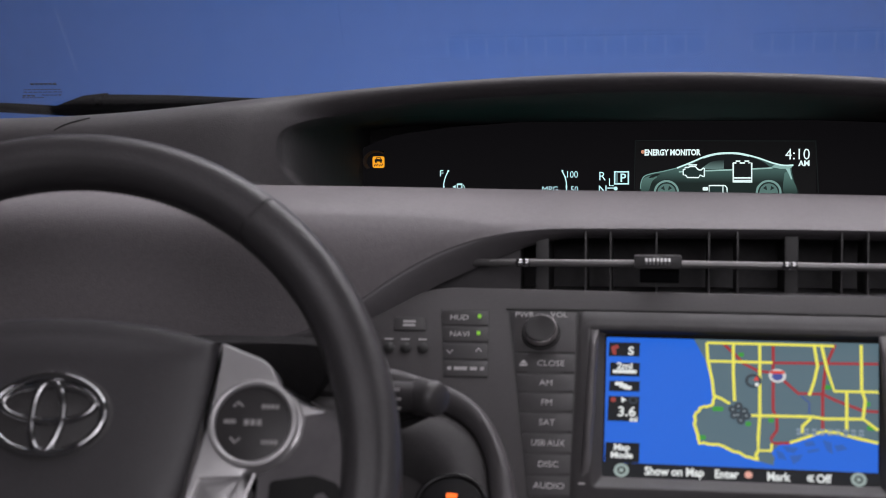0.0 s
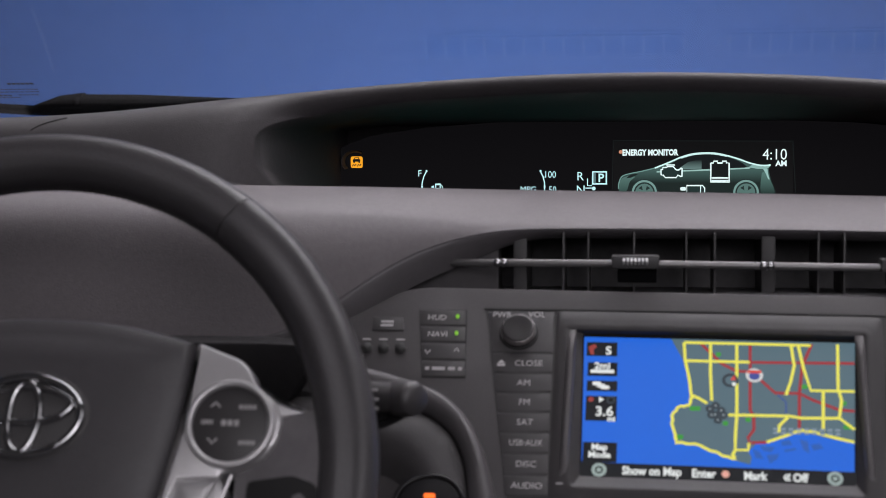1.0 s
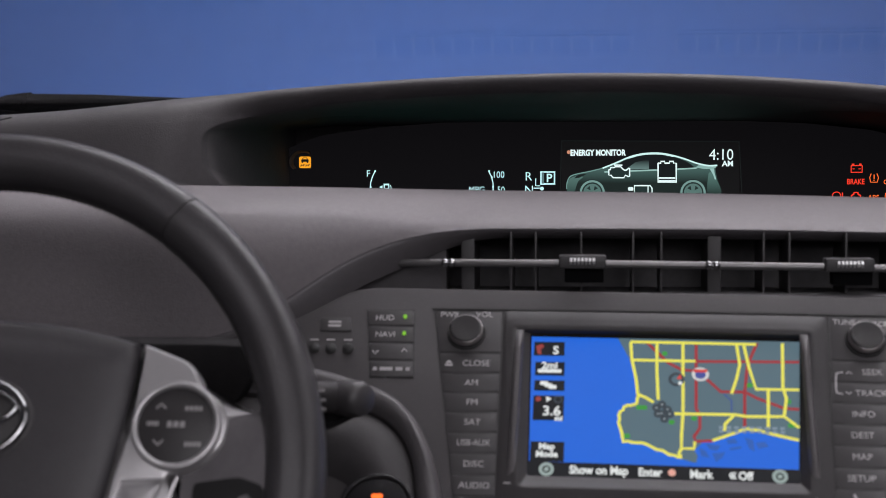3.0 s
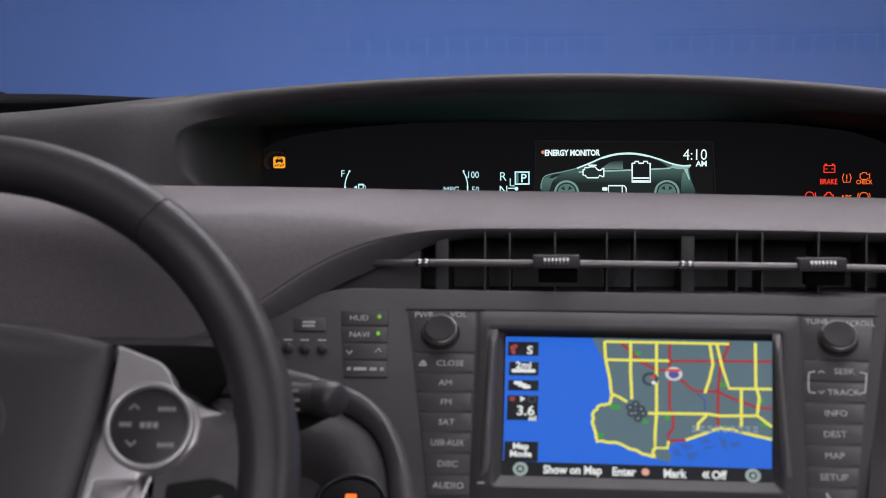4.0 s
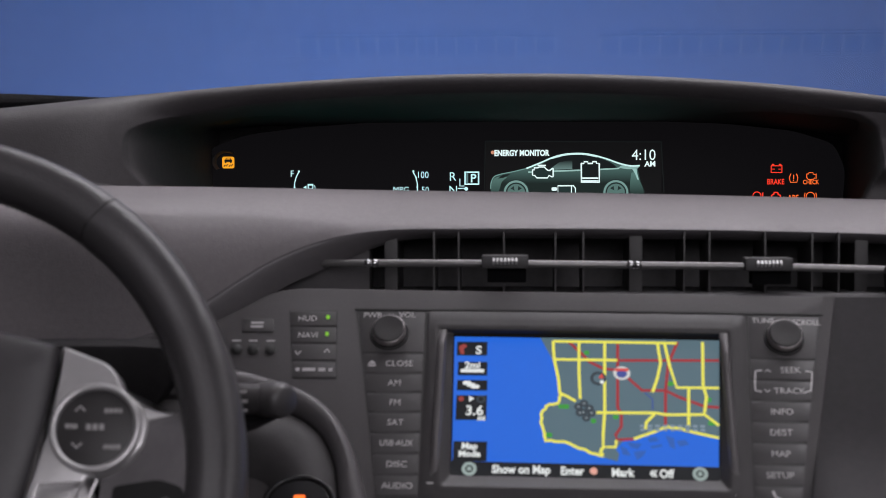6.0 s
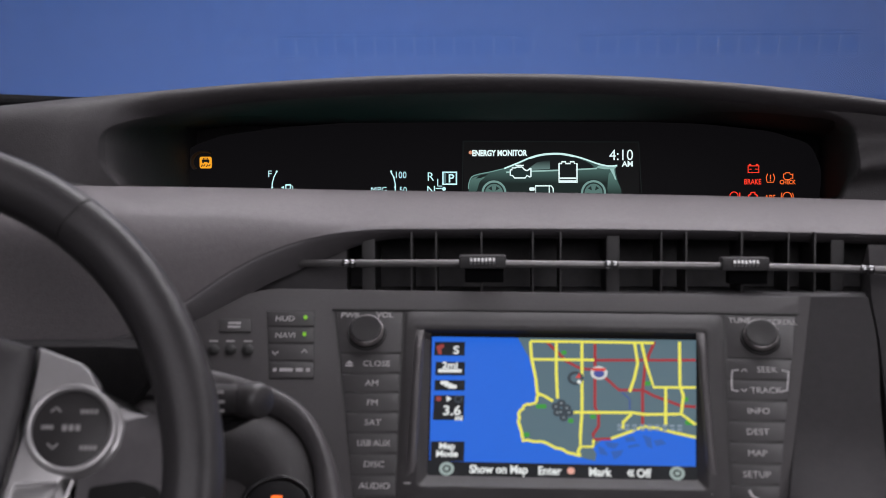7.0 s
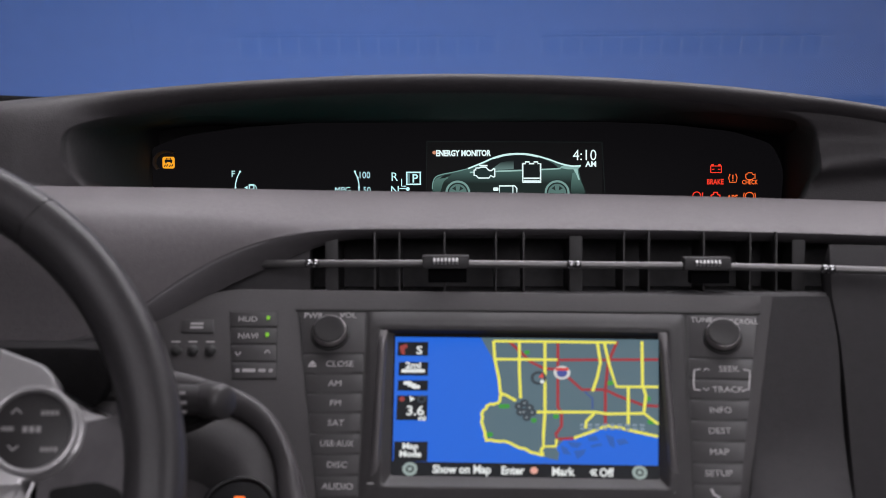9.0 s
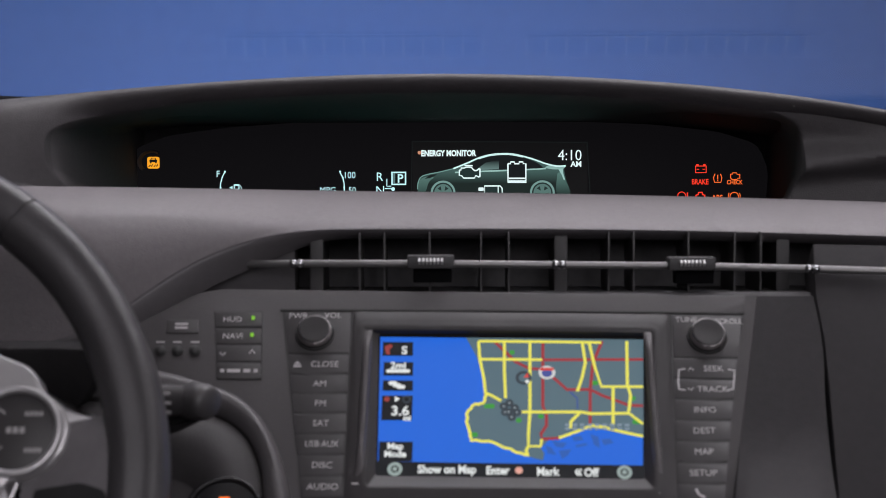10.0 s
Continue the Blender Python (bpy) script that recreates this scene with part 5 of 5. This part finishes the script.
text("letters", "BRAKE", (0.2077, -0.0107), 0.0042, SCARLET, display, 0.0001, squeeze=0.76, bold=0.0001)
c = (0.2219, -0.008)
line("tyre_lamp", [(c[0] - 0.0022, c[1] + 0.0036), (c[0] - 0.0034, c[1] + 0.0005), (c[0] - 0.0026, c[1] - 0.0032), (c[0] + 0.0026, c[1] - 0.0032), (c[0] + 0.0034, c[1] + 0.0005), (c[0] + 0.0022, c[1] + 0.0036)], 0.0007, ORANGE)
line("tyre_sign", [(c[0], c[1] + 0.0028), (c[0], c[1] - 0.0008)], 0.0008, ORANGE)
part("tyre_sign_dot", prism(disc((c[0], c[1] - 0.0019), 0.0005, n=8), 0, 0.0001), ORANGE, display, smooth=False)
c = (0.2355, -0.0062)
shape = [(-0.0032, 0.0016), (-0.0016, 0.0016), (-0.0016, 0.0026), (0.0018, 0.0026), (0.0018, 0.0016), (0.0034, 0.001), (0.0042, 0.0018), (0.0042, -0.0022), (0.003, -0.0016), (0.002, -0.0028), (-0.002, -0.0028), (-0.0032, -0.0014)]
shape = [(c[0] + x, c[1] + y) for x, y in shape]
line("engine_lamp", shape + shape[:2], 0.0007, ORANGE)
text("letters", "CHECK", (0.2356, -0.0111), 0.0034, ORANGE, display, 0.0001, squeeze=0.78, bold=0.0001)
c = (0.1929, -0.0221)
part("brake_lamp", ring(c, 0.0032, 0.0032, 0.0007, 0, 0.0001, 24), SCARLET, display)
line("brake_sign", [(0.1975, -0.0194), (0.1975, -0.0235)], 0.0009, SCARLET)
c = (0.208, -0.0217)
outline("vehicle_lamp", [(c[0] - 0.004, c[1] - 0.003), (c[0] + 0.004, c[1] - 0.003), (c[0] + 0.004, c[1] + 0.0004), (c[0] + 0.0022, c[1] + 0.001), (c[0] + 0.0018, c[1] + 0.0028), (c[0] - 0.0018, c[1] + 0.0028), (c[0] - 0.0022, c[1] + 0.001), (c[0] - 0.004, c[1] + 0.0004)], 0.0009, SCARLET)
c = (0.2217, -0.0235)
text("letters", "ABS", c, 0.0042, ORANGE, display, 0.0001, squeeze=0.85, bold=0.0001)
c = (0.2354, -0.0227)
part("steering_lamp", ring(c, 0.0034, 0.0034, 0.0007, 0, 0.0001, 24), ORANGE, display)
for s in (-1, 1):
    line("steering_mark", [(c[0] + 0.0046 * s, c[1] - 0.001), (c[0] + 0.0048 * s, c[1] + 0.001), (c[0] + 0.0042 * s, c[1] + 0.003)], 0.0006, ORANGE)

# ---------------------------------------------------------------- dash top: demister grilles and head-up opening
TOP = 1.0385
GRILLE_BAR = material("grille_plastic", (0.11, 0.105, 0.105), 0.5, vary=0.1)
for group_l, group_r, n in (((-0.2062, -0.2546), (0.0379, 0.0379), 13), ((0.0796, 0.0796), (0.3439, 0.3753), 14)):
    x0, x1 = group_l[0], group_r[0]
    y0, y1 = 1.4811, 1.5039
    grille = root("demister_grille", pose((x0 + x1) / 2, (y0 + y1) / 2, TOP), "black slotted demister grille on the dash top", "air vent", "demister grilles")
    GB = Matrix.Translation((-(x0 + x1) / 2, -(y0 + y1) / 2, -TOP))
    bm = box(x0, y0, TOP - 0.006, x1, y1, TOP + 0.001)
    bm.transform(GB)
    part("slot", bm, GROOVE, grille, "dark slot", smooth=False)
    for k in range(n + 1):
        x = x0 + (x1 - x0) * k / n
        bm = box(x - 0.0012, y0, TOP, x + 0.0012, y1, TOP + 0.003)
        bm.transform(GB)
        part("bar", bm, GRILLE_BAR, grille, smooth=False)
    xa, xb, r, yc = group_l[1] - 0.001, group_r[1] + 0.001, (y1 - y0) / 2, (y0 + y1) / 2
    ends = [(xb - r + r * math.cos(t), yc + r * math.sin(t)) for t in np.linspace(-math.pi / 2, math.pi / 2, 9)]
    ends += [(xa + r + r * math.cos(t), yc + r * math.sin(t)) for t in np.linspace(math.pi / 2, 1.5 * math.pi, 9)]
    bm = tube([(x, y, TOP + 0.002) for x, y in ends + ends[:2]], 0.001, 8)
    bm.transform(GB)
    part("rim", bm, GRILLE_BAR, grille, "pale rounded rim")
opening = part("head_up_opening", box(-0.4458, 1.4402, TOP - 0.01, -0.3067, 1.4953, TOP + 0.002), material("opening_plastic", (0.05, 0.047, 0.049), 0.6, vary=0.2))
tagged(opening, "dark rectangular head-up display opening in dash top", "opening")

bm = ribbon([(-0.5856, 1.4405), (-0.5828, 1.4754), (-0.5806, 1.5146)], 0.0006, TOP + 0.0015, TOP + 0.003)
bm.transform(DASH_BACK)
part("piping", bm, LETTER_DIM, dashboard, "thin pale seam on the dash top", smooth=False)

bm = tube([(-0.4112, 1.0632, 1.027), (-0.4058, 1.0652, 1.0303), (-0.4006, 1.0675, 1.0323), (-0.395, 1.0698, 1.034), (-0.3895, 1.073, 1.0354)], 0.0006, 8)
bm.transform(DASH_BACK)
part("end_seam", bm, GROOVE, dashboard, "fine seam of the dash end panel")

# ---- cowl, wiper and label outside the glass
cowl = part("cowl", box(-0.8, 1.665, 0.85, 0.9, 2.1, 1.012, 0.01), RUBBER)
tagged(cowl, "black plastic cowl below the windscreen", "cowl", kind="structure")
bm = box(-0.9364, -0.014, -0.0045, 0.9, 0.012, -0.003)
bm.transform(RAKE)
part("dark_band", bm, RUBBER, windscreen, "black printed lower band", smooth=False)
# black strip added on the dash top, to weaken the reflection over the wiper
bm = box(-0.62, -0.075, TOP - 0.012, 0.72, -0.018, TOP + 0.002, 0.001)
bm.transform(Matrix.Translation((0, 0, -1.02)))
part("reflection_dimmer", bm, RUBBER, windscreen, "black strip added along the glass base to dim its reflection", smooth=False)
wiper = root("windscreen_wiper", pose(-0.626, 1.7, 1.0744), "black windscreen wiper arm resting at the glass base", "wiper")
WB = Matrix.Translation(-Vector((-0.626, 1.7, 1.0744)))
bm = tube([(-0.6065, 1.7, 1.0737), (-0.5357, 1.7, 1.0724), (-0.4594, 1.7, 1.0699), (-0.3342, 1.7, 1.0658), (-0.0442, 1.72, 1.0564)], [0.0125, 0.0125, 0.0115, 0.01, 0.007], 14)
bm.transform(WB)
part("arm", bm, RUBBER, wiper)
bm = tube([(-0.6717, 1.7, 1.0674), (-0.652, 1.7, 1.0716), (-0.6324, 1.7, 1.0757), (-0.6065, 1.7, 1.0755)], [0.004, 0.007, 0.0095, 0.0125], 14)
bm.transform(WB)
part("pivot_cover", bm, RUBBER, wiper)
p = (-0.6118, 1.69, 1.0776)
bm = bmesh.new()
bmesh.ops.create_uvsphere(bm, u_segments=16, v_segments=10, radius=0.005, matrix=Matrix.Translation(p))
bm.transform(WB)
part("pivot_nut", bm, RUBBER, wiper, "worn black nut")
bm = tube([(-0.8105, 1.7, 1.0767), (-0.7176, 1.7, 1.0721), (-0.6586, 1.7, 1.0685), (-0.5615, 1.7, 1.0634)], 0.0055, 10)
bm.transform(WB)
part("blade", bm, RUBBER, wiper, "thin black blade")
sticker = root("glass_label", pose(-0.6173, 1.545, 1.0825) @ RAKE, "small dark printed label on the windscreen", "label")
FRIT = material("dark_print", (0.03, 0.035, 0.06), 0.6)
for y, x0, x1, n, hh in ((-0.013, -0.014, 0.014, 6, 0.0014), (-0.002, -0.02, 0.02, 9, 0.0004), (0.003, -0.02, 0.022, 8, 0.0004), (0.01, -0.02, -0.006, 3, 0.001), (0.009, 0.0, 0.022, 5, 0.0004), (0.014, -0.02, 0.004, 6, 0.0005)):
    for k in range(n):
        w = (x1 - x0) / n
        x = x0 + w * (k + 0.5) - 0.48 * y
        part("print_bar", box(x - w * 0.36, y - hh, -0.0003, x + w * 0.36, y + hh, 0.0003), FRIT, sticker, smooth=False)

# ---------------------------------------------------------------- car shell round the camera
SHELL = material("door_card_plastic", (0.05, 0.048, 0.05), 0.6, grain=700, bump=0.2, vary=0.1)
for nm, b, mat, lab in (("door_left", (-0.72, -1.6, 0.2, -0.66, 1.6, 1.03), SHELL, "plain dark car door lining"),
                        ("door_right", (0.78, -1.6, 0.2, 0.84, 1.6, 1.03), SHELL, "plain dark car door lining"), ("car_floor", (-0.72, -1.6, 0.16, 0.84, 2.0, 0.2), SHELL, "dark car floor"),
                        ("bulkhead", (-0.66, 1.34, 0.2, 0.78, 1.6, 1.02), SHELL, "dark bulkhead behind the dashboard"), ("rear_panel", (-0.72, -1.66, 0.2, 0.84, -1.6, 0.95), SHELL, "plain dark rear panel")):
    tagged(part(nm, box(*b), mat), lab, "car shell", kind="structure")
